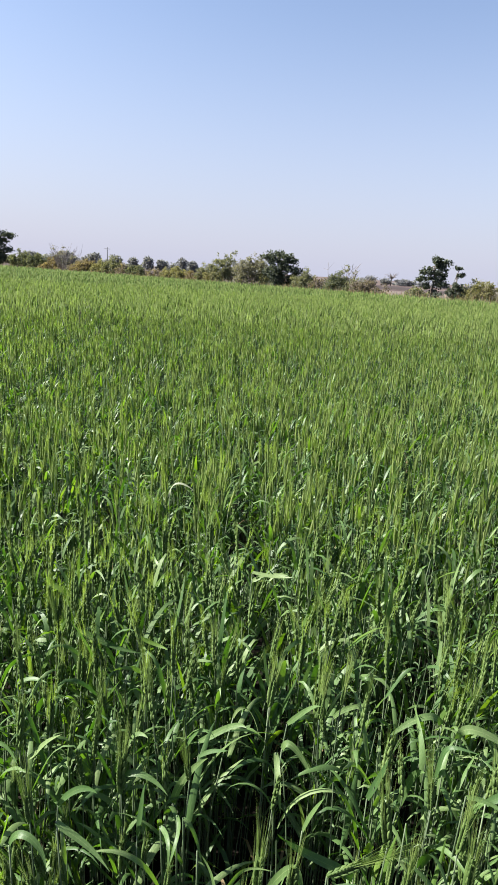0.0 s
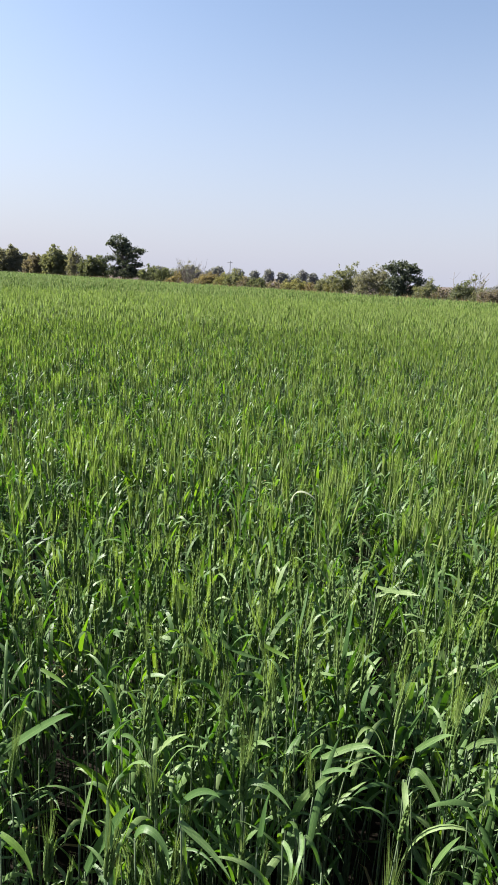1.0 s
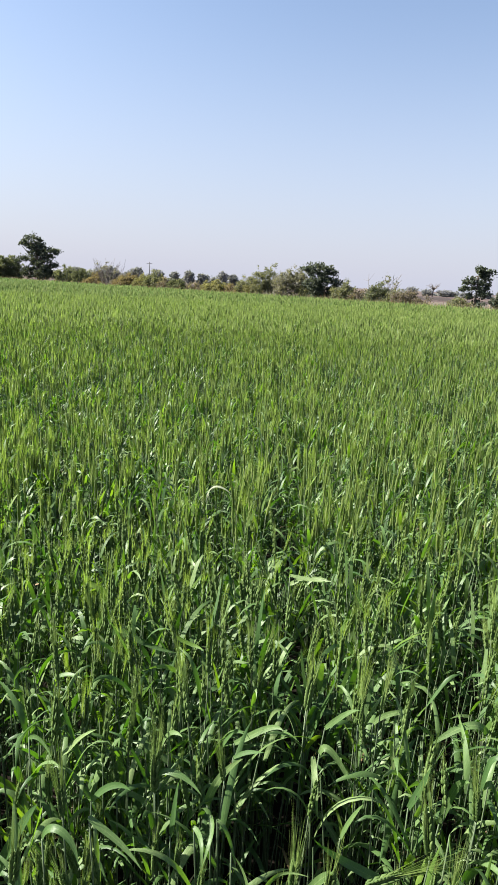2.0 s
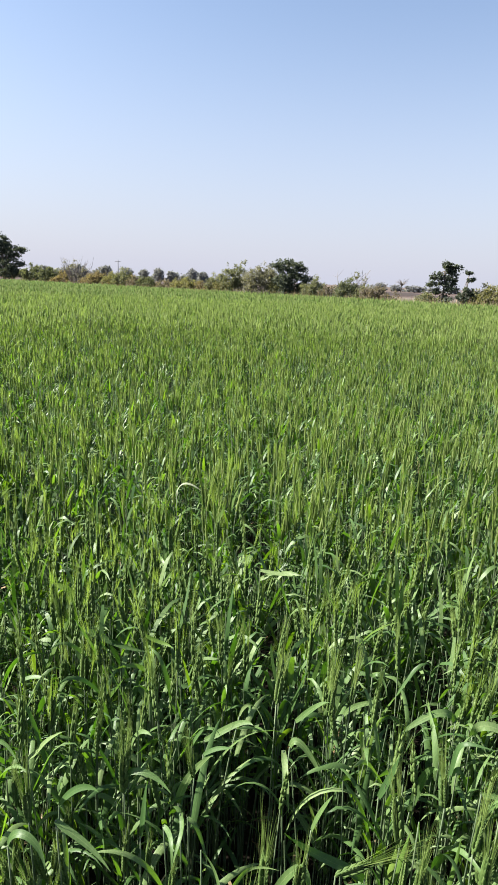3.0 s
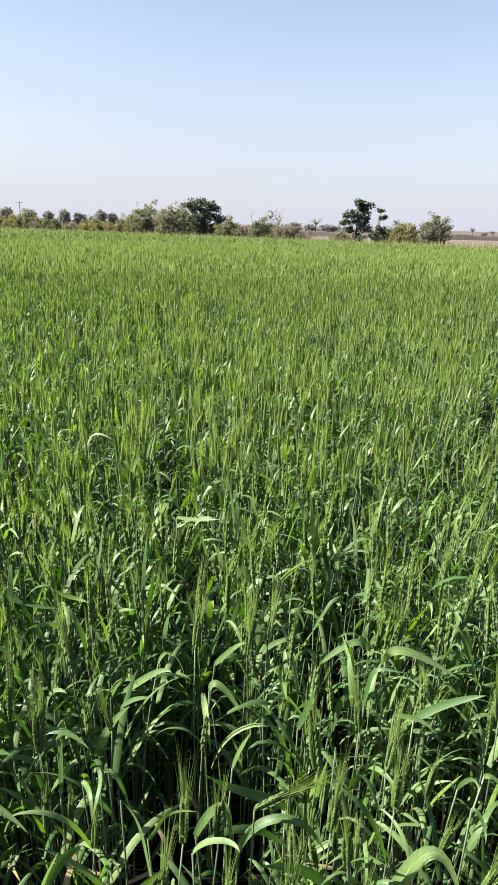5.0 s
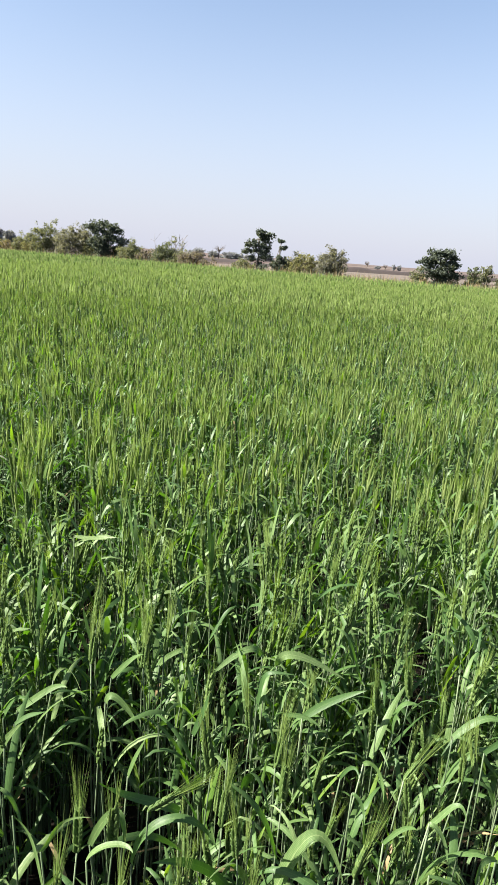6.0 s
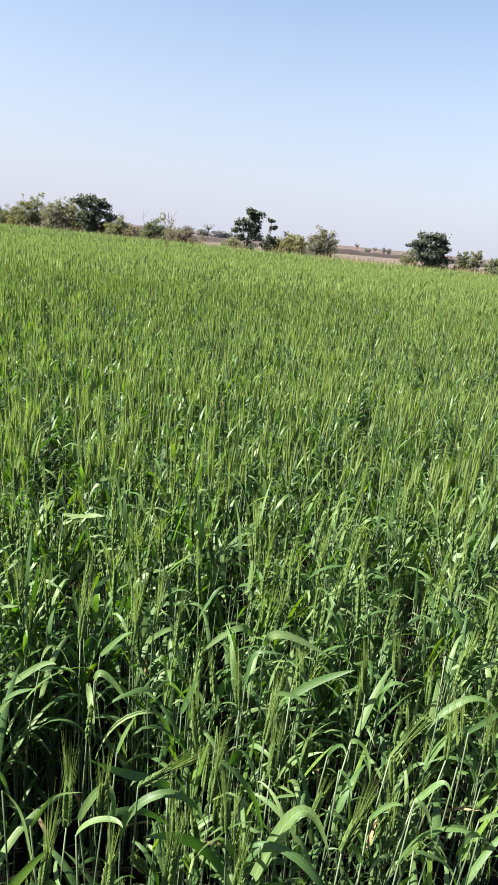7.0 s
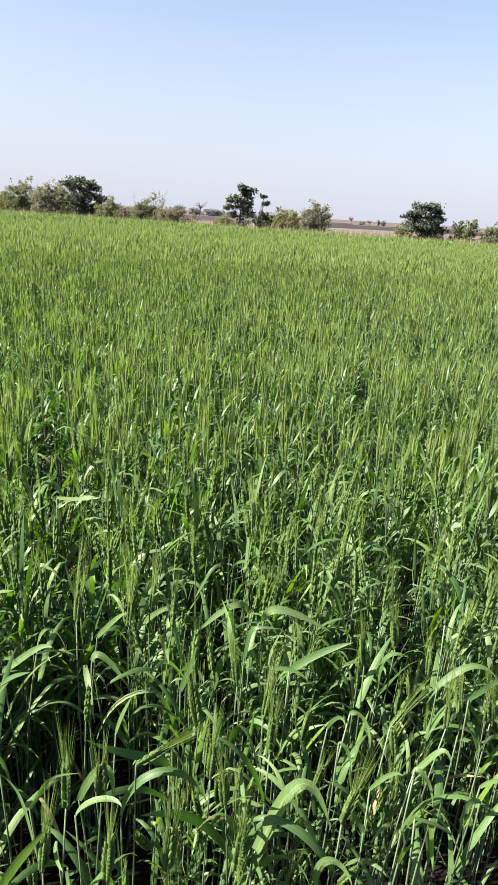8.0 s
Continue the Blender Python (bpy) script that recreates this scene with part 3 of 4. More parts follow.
# ---- single plants that stand out beside the path, traced from the camera's view ----
def curve_leaf(a, b, c, d, width, segs=14):
    """A leaf from its base a to its tip d, drawn towards b and c on the way."""
    a, b, c, d = np.array(a), np.array(b), np.array(c), np.array(d)
    s = np.linspace(0, 1, segs + 1)[:, None]
    P = (1 - s) ** 3 * a + 3 * s * (1 - s) ** 2 * b + 3 * s**2 * (1 - s) * c + s**3 * d
    s = s[:, 0]
    width = min(width, 0.105 * np.linalg.norm(np.diff(P, axis=0), axis=1).sum())
    t = np.gradient(P, axis=0); t /= np.linalg.norm(t, axis=1)[:, None] + 1e-9
    # turns the leaf's broad face towards the camera and the sun
    eye_sun_side = np.array([-0.40, -0.54, 0.69]) + rng.normal(0, 0.34, 3)
    ax = np.cross(t, eye_sun_side); ax /= np.linalg.norm(ax, axis=1)[:, None] + 1e-9
    for k in range(1, len(ax)):
        if ax[k] @ ax[k - 1] < 0:
            ax[k] *= -1
    nrm = np.cross(t, ax)
    tw = np.radians(rng.uniform(-18, 18)) * s
    ax, nrm = np.cos(tw)[:, None] * ax + np.sin(tw)[:, None] * nrm, np.cos(tw)[:, None] * nrm - np.sin(tw)[:, None] * ax
    w = width * np.minimum(1.0, 0.70 + s * 1.6) * np.clip(1 - s**3.4, 0, 1) ** 0.95
    w[-1] = width * 0.02
    V = np.stack([P - ax * w[:, None] / 2, P + nrm * (w * 0.12)[:, None], P + ax * w[:, None] / 2], 1).reshape(-1, 3)
    k = np.arange(segs)[:, None] * 3
    return V, np.concatenate([quads(k + [[0, 1, 4, 3]]), quads(k + [[1, 2, 5, 4]])])


def standing(a, lean=0.02):
    foot = np.array([a[0] + rng.normal(0, lean), a[1] + abs(rng.normal(0, lean)) + 0.01, 0.0])
    u = np.linspace(0, 1, 7)[:, None]
    return foot * (1 - u) + np.array(a) * u + np.array([0.012, 0, 0]) * np.sin(u * math.pi) * rng.normal()


def low_leaves(ob, foot, top, count=1):
    for _ in range(count):
        f = rng.uniform(0.35, 0.85)
        p = foot * (1 - f) + np.array(top) * f
        v, fc = blade(p[2], rng.uniform(0, 360), rng.uniform(0.16, 0.26), rng.uniform(0.014, 0.02), rng.uniform(55, 80), rng.uniform(40, 150), 1.8, 9, True, rng.uniform(-60, 60), p[:2])
        part("leaf", (v, fc), M_LEAF, ob, smooth=True)


def bent_leaf_plant(a, b, c, d, width, leaf=None):
    ob = new("wheat_plant")
    line = standing(a)
    part("stem", tube(line, np.linspace(0.0024, 0.0016, 7), 5), M_STEM, ob, smooth=True)
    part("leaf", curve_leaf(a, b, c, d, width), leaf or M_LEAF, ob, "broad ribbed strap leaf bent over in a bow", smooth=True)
    low_leaves(ob, line[0], a)
    return tagged(ob, "green wheat plant with one broad bowed leaf", "wheat plant", "wheat plants beside the path")


def eared_plant(a, b):
    ob = new("wheat_plant")
    line = standing(a)
    part("stem", tube(line, np.linspace(0.0024, 0.0015, 7), 5), M_STEM, ob, smooth=True)
    d = np.subtract(b, a)
    hv, av = ear_parts(rng, np.array(a), d, min(0.095, 0.94 * np.linalg.norm(d)), 0, 0.12)
    ear = part("ear", hv, M_NEAR_EAR, ob, smooth=True)
    part("bristles", av, M_AWN, ear, "long pale bristles of the ear")
    low_leaves(ob, line[0], a)
    return tagged(ob, "green wheat plant carrying a plump bearded ear", "wheat plant", "wheat plants beside the path")


bent_leaf_plant((0.237, 0.860, 0.627), (0.205, 0.847, 0.670), (0.124, 0.848, 0.691), (0.080, 0.820, 0.764), 0.0203)
bent_leaf_plant((0.134, 0.747, 0.648), (0.136, 0.734, 0.763), (0.243, 0.736, 0.802), (0.282, 0.707, 0.682), 0.0161)
bent_leaf_plant((0.355, 0.654, 0.619), (0.384, 0.641, 0.710), (0.417, 0.642, 0.896), (0.476, 0.614, 0.678), 0.0237)
bent_leaf_plant((0.316, 0.655, 0.606), (0.263, 0.642, 0.750), (0.211, 0.643, 0.769), (0.153, 0.615, 0.804), 0.0173)
bent_leaf_plant((0.336, 0.898, 0.726), (0.331, 0.885, 0.705), (0.333, 0.843, 0.710), (0.342, 0.838, 0.647), 0.0200)
bent_leaf_plant((0.340, 0.714, 0.739), (0.339, 0.702, 0.703), (0.335, 0.659, 0.733), (0.328, 0.654, 0.677), 0.0204)
bent_leaf_plant((0.330, 0.597, 0.696), (0.334, 0.584, 0.672), (0.327, 0.542, 0.733), (0.330, 0.537, 0.680), 0.0222)
bent_leaf_plant((0.351, 0.594, 0.663), (0.336, 0.581, 0.704), (0.396, 0.583, 0.720), (0.415, 0.554, 0.654), 0.0169)
bent_leaf_plant((0.439, 0.580, 0.610), (0.424, 0.567, 0.716), (0.476, 0.568, 0.687), (0.484, 0.540, 0.649), 0.0134)
bent_leaf_plant((0.064, 0.784, 0.664), (0.077, 0.770, 0.724), (0.135, 0.772, 0.825), (0.120, 0.744, 0.653), 0.0143)
bent_leaf_plant((0.058, 0.713, 0.714), (0.073, 0.700, 0.769), (0.128, 0.701, 0.758), (0.130, 0.673, 0.760), 0.0114)
bent_leaf_plant((-0.062, 0.793, 0.745), (-0.026, 0.780, 0.718), (-0.027, 0.782, 0.677), (-0.008, 0.753, 0.569), 0.0120)
bent_leaf_plant((-0.061, 0.678, 0.629), (-0.026, 0.665, 0.709), (-0.010, 0.667, 0.717), (0.016, 0.638, 0.786), 0.0146, M_YOUNG)
bent_leaf_plant((0.028, 0.681, 0.704), (0.023, 0.669, 0.699), (0.031, 0.626, 0.721), (0.039, 0.621, 0.713), 0.0183)
bent_leaf_plant((0.045, 0.628, 0.710), (0.040, 0.615, 0.718), (0.050, 0.573, 0.752), (0.049, 0.568, 0.719), 0.0243)
bent_leaf_plant((-0.015, 0.747, 0.709), (0.011, 0.734, 0.748), (0.003, 0.735, 0.797), (0.067, 0.707, 0.809), 0.0077)
bent_leaf_plant((-0.088, 1.127, 0.687), (-0.041, 1.114, 0.728), (-0.002, 1.115, 0.766), (0.020, 1.087, 0.765), 0.0306)
bent_leaf_plant((-0.082, 1.029, 0.734), (-0.051, 1.016, 0.768), (-0.048, 1.018, 0.760), (-0.018, 0.989, 0.789), 0.0118)
bent_leaf_plant((-0.012, 1.160, 0.732), (-0.002, 1.147, 0.782), (0.030, 1.148, 0.795), (0.052, 1.120, 0.708), 0.0078)
bent_leaf_plant((0.043, 1.346, 0.399), (0.077, 1.333, 0.542), (0.091, 1.334, 0.530), (0.151, 1.306, 0.767), 0.0218)
bent_leaf_plant((0.157, 1.404, 0.728), (0.186, 1.390, 0.726), (0.232, 1.392, 0.689), (0.257, 1.364, 0.666), 0.0188)
bent_leaf_plant((0.116, 1.166, 0.719), (0.136, 1.153, 0.751), (0.168, 1.155, 0.787), (0.185, 1.126, 0.803), 0.0188)
bent_leaf_plant((0.100, 1.077, 0.724), (0.106, 1.064, 0.780), (0.144, 1.065, 0.726), (0.178, 1.037, 0.668), 0.0152)
bent_leaf_plant((0.085, 1.049, 0.739), (0.090, 1.037, 0.705), (0.091, 0.994, 0.719), (0.100, 0.989, 0.638), 0.0198)
bent_leaf_plant((0.138, 0.909, 0.681), (0.148, 0.895, 0.740), (0.160, 0.897, 0.754), (0.167, 0.869, 0.803), 0.0114)
bent_leaf_plant((0.482, 1.178, 0.734), (0.453, 1.165, 0.799), (0.383, 1.167, 0.732), (0.347, 1.138, 0.719), 0.0214)
bent_leaf_plant((0.514, 1.150, 0.720), (0.514, 1.137, 0.791), (0.592, 1.138, 0.745), (0.682, 1.110, 0.691), 0.0200)
bent_leaf_plant((0.443, 1.071, 0.659), (0.454, 1.058, 0.780), (0.435, 1.059, 0.786), (0.518, 1.031, 0.781), 0.0121)
bent_leaf_plant((0.359, 1.036, 0.615), (0.369, 1.023, 0.713), (0.383, 1.025, 0.745), (0.394, 0.996, 0.758), 0.0171)
bent_leaf_plant((0.524, 0.983, 0.702), (0.552, 0.970, 0.744), (0.616, 0.972, 0.763), (0.651, 0.943, 0.792), 0.0287)
bent_leaf_plant((0.469, 0.958, 0.741), (0.488, 0.945, 0.749), (0.528, 0.946, 0.746), (0.546, 0.918, 0.722), 0.0114)
bent_leaf_plant((0.319, 1.343, 0.725), (0.328, 1.330, 0.756), (0.353, 1.331, 0.725), (0.350, 1.303, 0.703), 0.0170)
bent_leaf_plant((0.833, 1.398, 0.697), (0.858, 1.385, 0.720), (0.923, 1.387, 0.849), (0.954, 1.358, 0.709), 0.0207)
bent_leaf_plant((0.879, 1.271, 0.714), (0.880, 1.258, 0.759), (0.936, 1.259, 0.795), (0.926, 1.231, 0.800), 0.0179)
bent_leaf_plant((0.998, 1.159, 0.524), (0.981, 1.146, 0.641), (1.043, 1.148, 0.663), (1.041, 1.119, 0.765), 0.0224, M_YOUNG)
bent_leaf_plant((1.280, 1.460, 0.760), (1.284, 1.447, 0.740), (1.283, 1.405, 0.723), (1.302, 1.400, 0.668), 0.0225)
bent_leaf_plant((0.735, 0.952, 0.660), (0.718, 0.938, 0.765), (0.756, 0.940, 0.757), (0.777, 0.912, 0.756), 0.0159)
bent_leaf_plant((0.820, 0.854, 0.721), (0.851, 0.841, 0.768), (0.894, 0.842, 0.800), (0.933, 0.814, 0.757), 0.0177)
bent_leaf_plant((0.872, 0.813, 0.709), (0.898, 0.800, 0.748), (0.938, 0.802, 0.767), (0.921, 0.773, 0.796), 0.0174)
bent_leaf_plant((0.542, 0.803, 0.710), (0.543, 0.790, 0.748), (0.568, 0.791, 0.760), (0.559, 0.763, 0.745), 0.0138)
bent_leaf_plant((0.574, 0.780, 0.761), (0.579, 0.766, 0.784), (0.615, 0.768, 0.755), (0.605, 0.740, 0.702), 0.0135)
bent_leaf_plant((0.530, 0.729, 0.750), (0.538, 0.716, 0.758), (0.556, 0.717, 0.717), (0.541, 0.689, 0.715), 0.0151)
bent_leaf_plant((0.641, 0.645, 0.749), (0.648, 0.632, 0.758), (0.677, 0.633, 0.716), (0.661, 0.605, 0.698), 0.0166)
bent_leaf_plant((0.656, 0.664, 0.722), (0.670, 0.650, 0.746), (0.699, 0.652, 0.817), (0.700, 0.624, 0.761), 0.0137)
bent_leaf_plant((0.562, 0.654, 0.710), (0.580, 0.641, 0.755), (0.602, 0.642, 0.759), (0.597, 0.614, 0.776), 0.0082)
bent_leaf_plant((0.609, 0.580, 0.715), (0.643, 0.567, 0.713), (0.685, 0.568, 0.678), (0.665, 0.540, 0.690), 0.0090)
bent_leaf_plant((0.640, 0.580, 0.707), (0.640, 0.567, 0.684), (0.647, 0.568, 0.639), (0.633, 0.540, 0.640), 0.0090, M_YOUNG)
bent_leaf_plant((0.739, 0.583, 0.717), (0.694, 0.570, 0.755), (0.692, 0.571, 0.705), (0.677, 0.543, 0.696), 0.0121)
bent_leaf_plant((0.733, 0.585, 0.749), (0.744, 0.571, 0.781), (0.757, 0.573, 0.772), (0.748, 0.545, 0.803), 0.0141)
bent_leaf_plant((0.593, 0.580, 0.613), (0.588, 0.567, 0.671), (0.601, 0.568, 0.662), (0.586, 0.540, 0.720), 0.0080, M_YOUNG)
bent_leaf_plant((0.931, 1.012, 0.747), (0.973, 0.998, 0.728), (0.978, 1.000, 0.717), (1.002, 0.972, 0.711), 0.0172)
bent_leaf_plant((0.965, 1.021, 0.699), (0.990, 1.007, 0.730), (1.004, 1.009, 0.738), (1.005, 0.981, 0.764), 0.0145)
bent_leaf_plant((0.024, 1.840, 0.766), (0.068, 1.826, 0.763), (0.107, 1.828, 0.759), (0.159, 1.800, 0.775), 0.0170)
bent_leaf_plant((-0.057, 2.071, 0.707), (-0.018, 2.058, 0.736), (0.026, 2.060, 0.768), (0.056, 2.031, 0.755), 0.0166)
bent_leaf_plant((-0.820, 1.028, 0.624), (-0.745, 1.015, 0.690), (-0.673, 1.017, 0.765), (-0.612, 0.988, 0.801), 0.0212)
bent_leaf_plant((-0.814, 1.053, 0.676), (-0.783, 1.039, 0.743), (-0.749, 1.041, 0.771), (-0.724, 1.013, 0.745), 0.0148)
bent_leaf_plant((-0.569, 0.915, 0.545), (-0.549, 0.902, 0.664), (-0.530, 0.904, 0.694), (-0.515, 0.875, 0.788), 0.0241)
bent_leaf_plant((-0.527, 0.855, 0.549), (-0.495, 0.842, 0.631), (-0.449, 0.843, 0.724), (-0.413, 0.815, 0.781), 0.0251)
bent_leaf_plant((-0.401, 0.802, 0.721), (-0.385, 0.788, 0.790), (-0.334, 0.790, 0.756), (-0.321, 0.762, 0.717), 0.0230)
bent_leaf_plant((-0.454, 0.860, 0.613), (-0.445, 0.847, 0.667), (-0.419, 0.848, 0.727), (-0.408, 0.820, 0.771), 0.0181)
bent_leaf_plant((-0.638, 0.751, 0.725), (-0.599, 0.738, 0.723), (-0.579, 0.740, 0.709), (-0.551, 0.711, 0.685), 0.0168, M_YOUNG)
bent_leaf_plant((-0.508, 1.000, 0.759), (-0.482, 0.987, 0.784), (-0.468, 0.988, 0.759), (-0.443, 0.960, 0.748), 0.0111)
bent_leaf_plant((-0.538, 1.215, 0.749), (-0.498, 1.202, 0.782), (-0.486, 1.203, 0.771), (-0.453, 1.175, 0.785), 0.0186)
bent_leaf_plant((-0.465, 1.430, 0.739), (-0.442, 1.416, 0.803), (-0.377, 1.418, 0.716), (-0.263, 1.390, 0.733), 0.0193)
bent_leaf_plant((-0.286, 1.415, 0.773), (-0.255, 1.402, 0.755), (-0.211, 1.404, 0.751), (-0.199, 1.375, 0.758), 0.0126, M_YOUNG)
bent_leaf_plant((-0.401, 1.266, 0.608), (-0.378, 1.252, 0.646), (-0.338, 1.254, 0.678), (-0.292, 1.226, 0.765), 0.0148, M_YOUNG)
bent_leaf_plant((-0.453, 1.033, 0.698), (-0.418, 1.020, 0.727), (-0.424, 1.022, 0.750), (-0.363, 0.993, 0.800), 0.0203)
bent_leaf_plant((-0.354, 0.932, 0.683), (-0.323, 0.918, 0.743), (-0.289, 0.920, 0.751), (-0.264, 0.892, 0.757), 0.0162)
bent_leaf_plant((-0.319, 0.815, 0.767), (-0.291, 0.802, 0.753), (-0.259, 0.803, 0.743), (-0.213, 0.775, 0.707), 0.0125)
bent_leaf_plant((-0.233, 0.954, 0.739), (-0.208, 0.941, 0.777), (-0.167, 0.943, 0.764), (-0.131, 0.914, 0.741), 0.0161)
bent_leaf_plant((-0.130, 1.007, 0.629), (-0.130, 0.994, 0.668), (-0.098, 0.995, 0.741), (-0.058, 0.967, 0.788), 0.0169)
bent_leaf_plant((-0.191, 0.915, 0.637), (-0.184, 0.902, 0.677), (-0.179, 0.904, 0.768), (-0.168, 0.875, 0.808), 0.0158)
bent_leaf_plant((-0.106, 0.852, 0.759), (-0.094, 0.839, 0.744), (-0.102, 0.797, 0.758), (-0.112, 0.792, 0.704), 0.0207)
bent_leaf_plant((-0.138, 0.864, 0.718), (-0.124, 0.852, 0.719), (-0.112, 0.809, 0.745), (-0.115, 0.804, 0.688), 0.0148)
bent_leaf_plant((-0.100, 0.921, 0.682), (-0.079, 0.908, 0.681), (-0.068, 0.910, 0.641), (-0.057, 0.881, 0.616), 0.0135)
bent_leaf_plant((-0.244, 1.078, 0.691), (-0.237, 1.064, 0.758), (-0.212, 1.066, 0.760), (-0.191, 1.038, 0.765), 0.0203)
bent_leaf_plant((-0.116, 1.117, 0.678), (-0.100, 1.104, 0.731), (-0.083, 1.105, 0.750), (-0.063, 1.077, 0.754), 0.0180)
bent_leaf_plant((-1.196, 1.650, 0.738), (-1.143, 1.637, 0.747), (-1.074, 1.639, 0.659), (-1.046, 1.610, 0.628), 0.0271, M_YOUNG)
bent_leaf_plant((-0.807, 1.198, 0.735), (-0.768, 1.185, 0.733), (-0.752, 1.187, 0.725), (-0.713, 1.158, 0.727), 0.0118, M_YOUNG)
bent_leaf_plant((-0.178, 0.731, 0.641), (-0.149, 0.718, 0.728), (-0.117, 0.720, 0.751), (-0.107, 0.691, 0.755), 0.0168)
bent_leaf_plant((-0.448, 2.434, 0.431), (-0.274, 2.421, 0.504), (-0.594, 2.422, 0.952), (-0.485, 2.394, 0.659), 0.0228, M_YOUNG)
bent_leaf_plant((-0.046, 2.075, 0.728), (-0.024, 2.062, 0.746), (0.013, 2.064, 0.755), (0.056, 2.035, 0.765), 0.0172)
bent_leaf_plant((0.024, 1.853, 0.726), (0.041, 1.839, 0.743), (0.101, 1.841, 0.774), (0.147, 1.813, 0.772), 0.0156)
bent_leaf_plant((-0.608, 1.655, 0.772), (-0.554, 1.642, 0.782), (-0.493, 1.643, 0.726), (-0.449, 1.615, 0.672), 0.0162, M_YOUNG)
bent_leaf_plant((0.285, 1.014, 0.666), (0.296, 1.001, 0.719), (0.309, 1.003, 0.750), (0.308, 0.974, 0.805), 0.0145)
bent_leaf_plant((0.233, 1.219, 0.703), (0.261, 1.206, 0.756), (0.289, 1.208, 0.738), (0.322, 1.179, 0.790), 0.0124)
eared_plant((0.043, 0.748, 0.695), (0.047, 0.750, 0.799))
eared_plant((0.101, 0.729, 0.714), (0.101, 0.712, 0.844))
eared_plant((0.007, 0.651, 0.683), (0.016, 0.658, 0.761))
eared_plant((0.103, 0.630, 0.662), (0.109, 0.624, 0.777))
eared_plant((0.294, 0.860, 0.707), (0.279, 0.866, 0.813))
eared_plant((0.284, 0.715, 0.736), (0.289, 0.715, 0.822))
eared_plant((0.294, 0.645, 0.749), (0.283, 0.633, 0.832))
eared_plant((0.198, 0.627, 0.654), (0.203, 0.627, 0.770))
eared_plant((0.303, 0.594, 0.660), (0.303, 0.579, 0.790))
eared_plant((0.158, 0.726, 0.783), (0.214, 0.727, 0.813))
eared_plant((0.466, 0.570, 0.755), (0.483, 0.566, 0.833))
eared_plant((0.641, 0.741, 0.749), (0.671, 0.742, 0.790))
eared_plant((0.419, 0.843, 0.719), (0.432, 0.853, 0.791))
eared_plant((0.406, 0.756, 0.724), (0.406, 0.751, 0.814))
eared_plant((0.378, 0.895, 0.765), (0.367, 0.891, 0.839))
eared_plant((0.753, 0.722, 0.745), (0.742, 0.716, 0.814))
eared_plant((0.844, 0.711, 0.750), (0.817, 0.695, 0.831))
eared_plant((0.778, 0.715, 0.753), (0.777, 0.732, 0.800))
eared_plant((0.188, 1.160, 0.742), (0.194, 1.170, 0.812))
eared_plant((0.237, 1.167, 0.769), (0.247, 1.181, 0.828))
eared_plant((0.071, 1.190, 0.744), (0.080, 1.203, 0.819))
eared_plant((0.762, 0.948, 0.753), (0.741, 0.938, 0.839))
eared_plant((0.677, 0.927, 0.737), (0.660, 0.921, 0.819))
eared_plant((-0.397, 1.258, 0.705), (-0.394, 1.261, 0.801))
eared_plant((-0.553, 0.761, 0.628), (-0.540, 0.754, 0.778))
eared_plant((-0.367, 0.816, 0.760), (-0.372, 0.819, 0.818))
eared_plant((-0.231, 0.953, 0.700), (-0.229, 0.950, 0.797))
eared_plant((-0.851, 1.267, 0.690), (-0.848, 1.275, 0.804))
eared_plant((-0.092, 0.949, 0.750), (-0.100, 0.936, 0.806))
eared_plant((-0.424, 0.734, 0.695), (-0.417, 0.734, 0.769))
eared_plant((-0.678, 0.852, 0.728), (-0.670, 0.859, 0.804))
bent_leaf_plant((-0.345, 2.47, 0.79), (-0.338, 2.465, 0.86), (-0.29, 2.455, 0.865), (-0.235, 2.44, 0.825), 0.016, M_PALE)


# ================= trees and shrubs beyond the field =================
def edge_place(u, off):
    """The place on the line of bushes that runs along the field's far side, off metres past the last stalks; u = x / y."""
    y = (52 + off) / (1 + 0.68 * u)
    return u * y, y


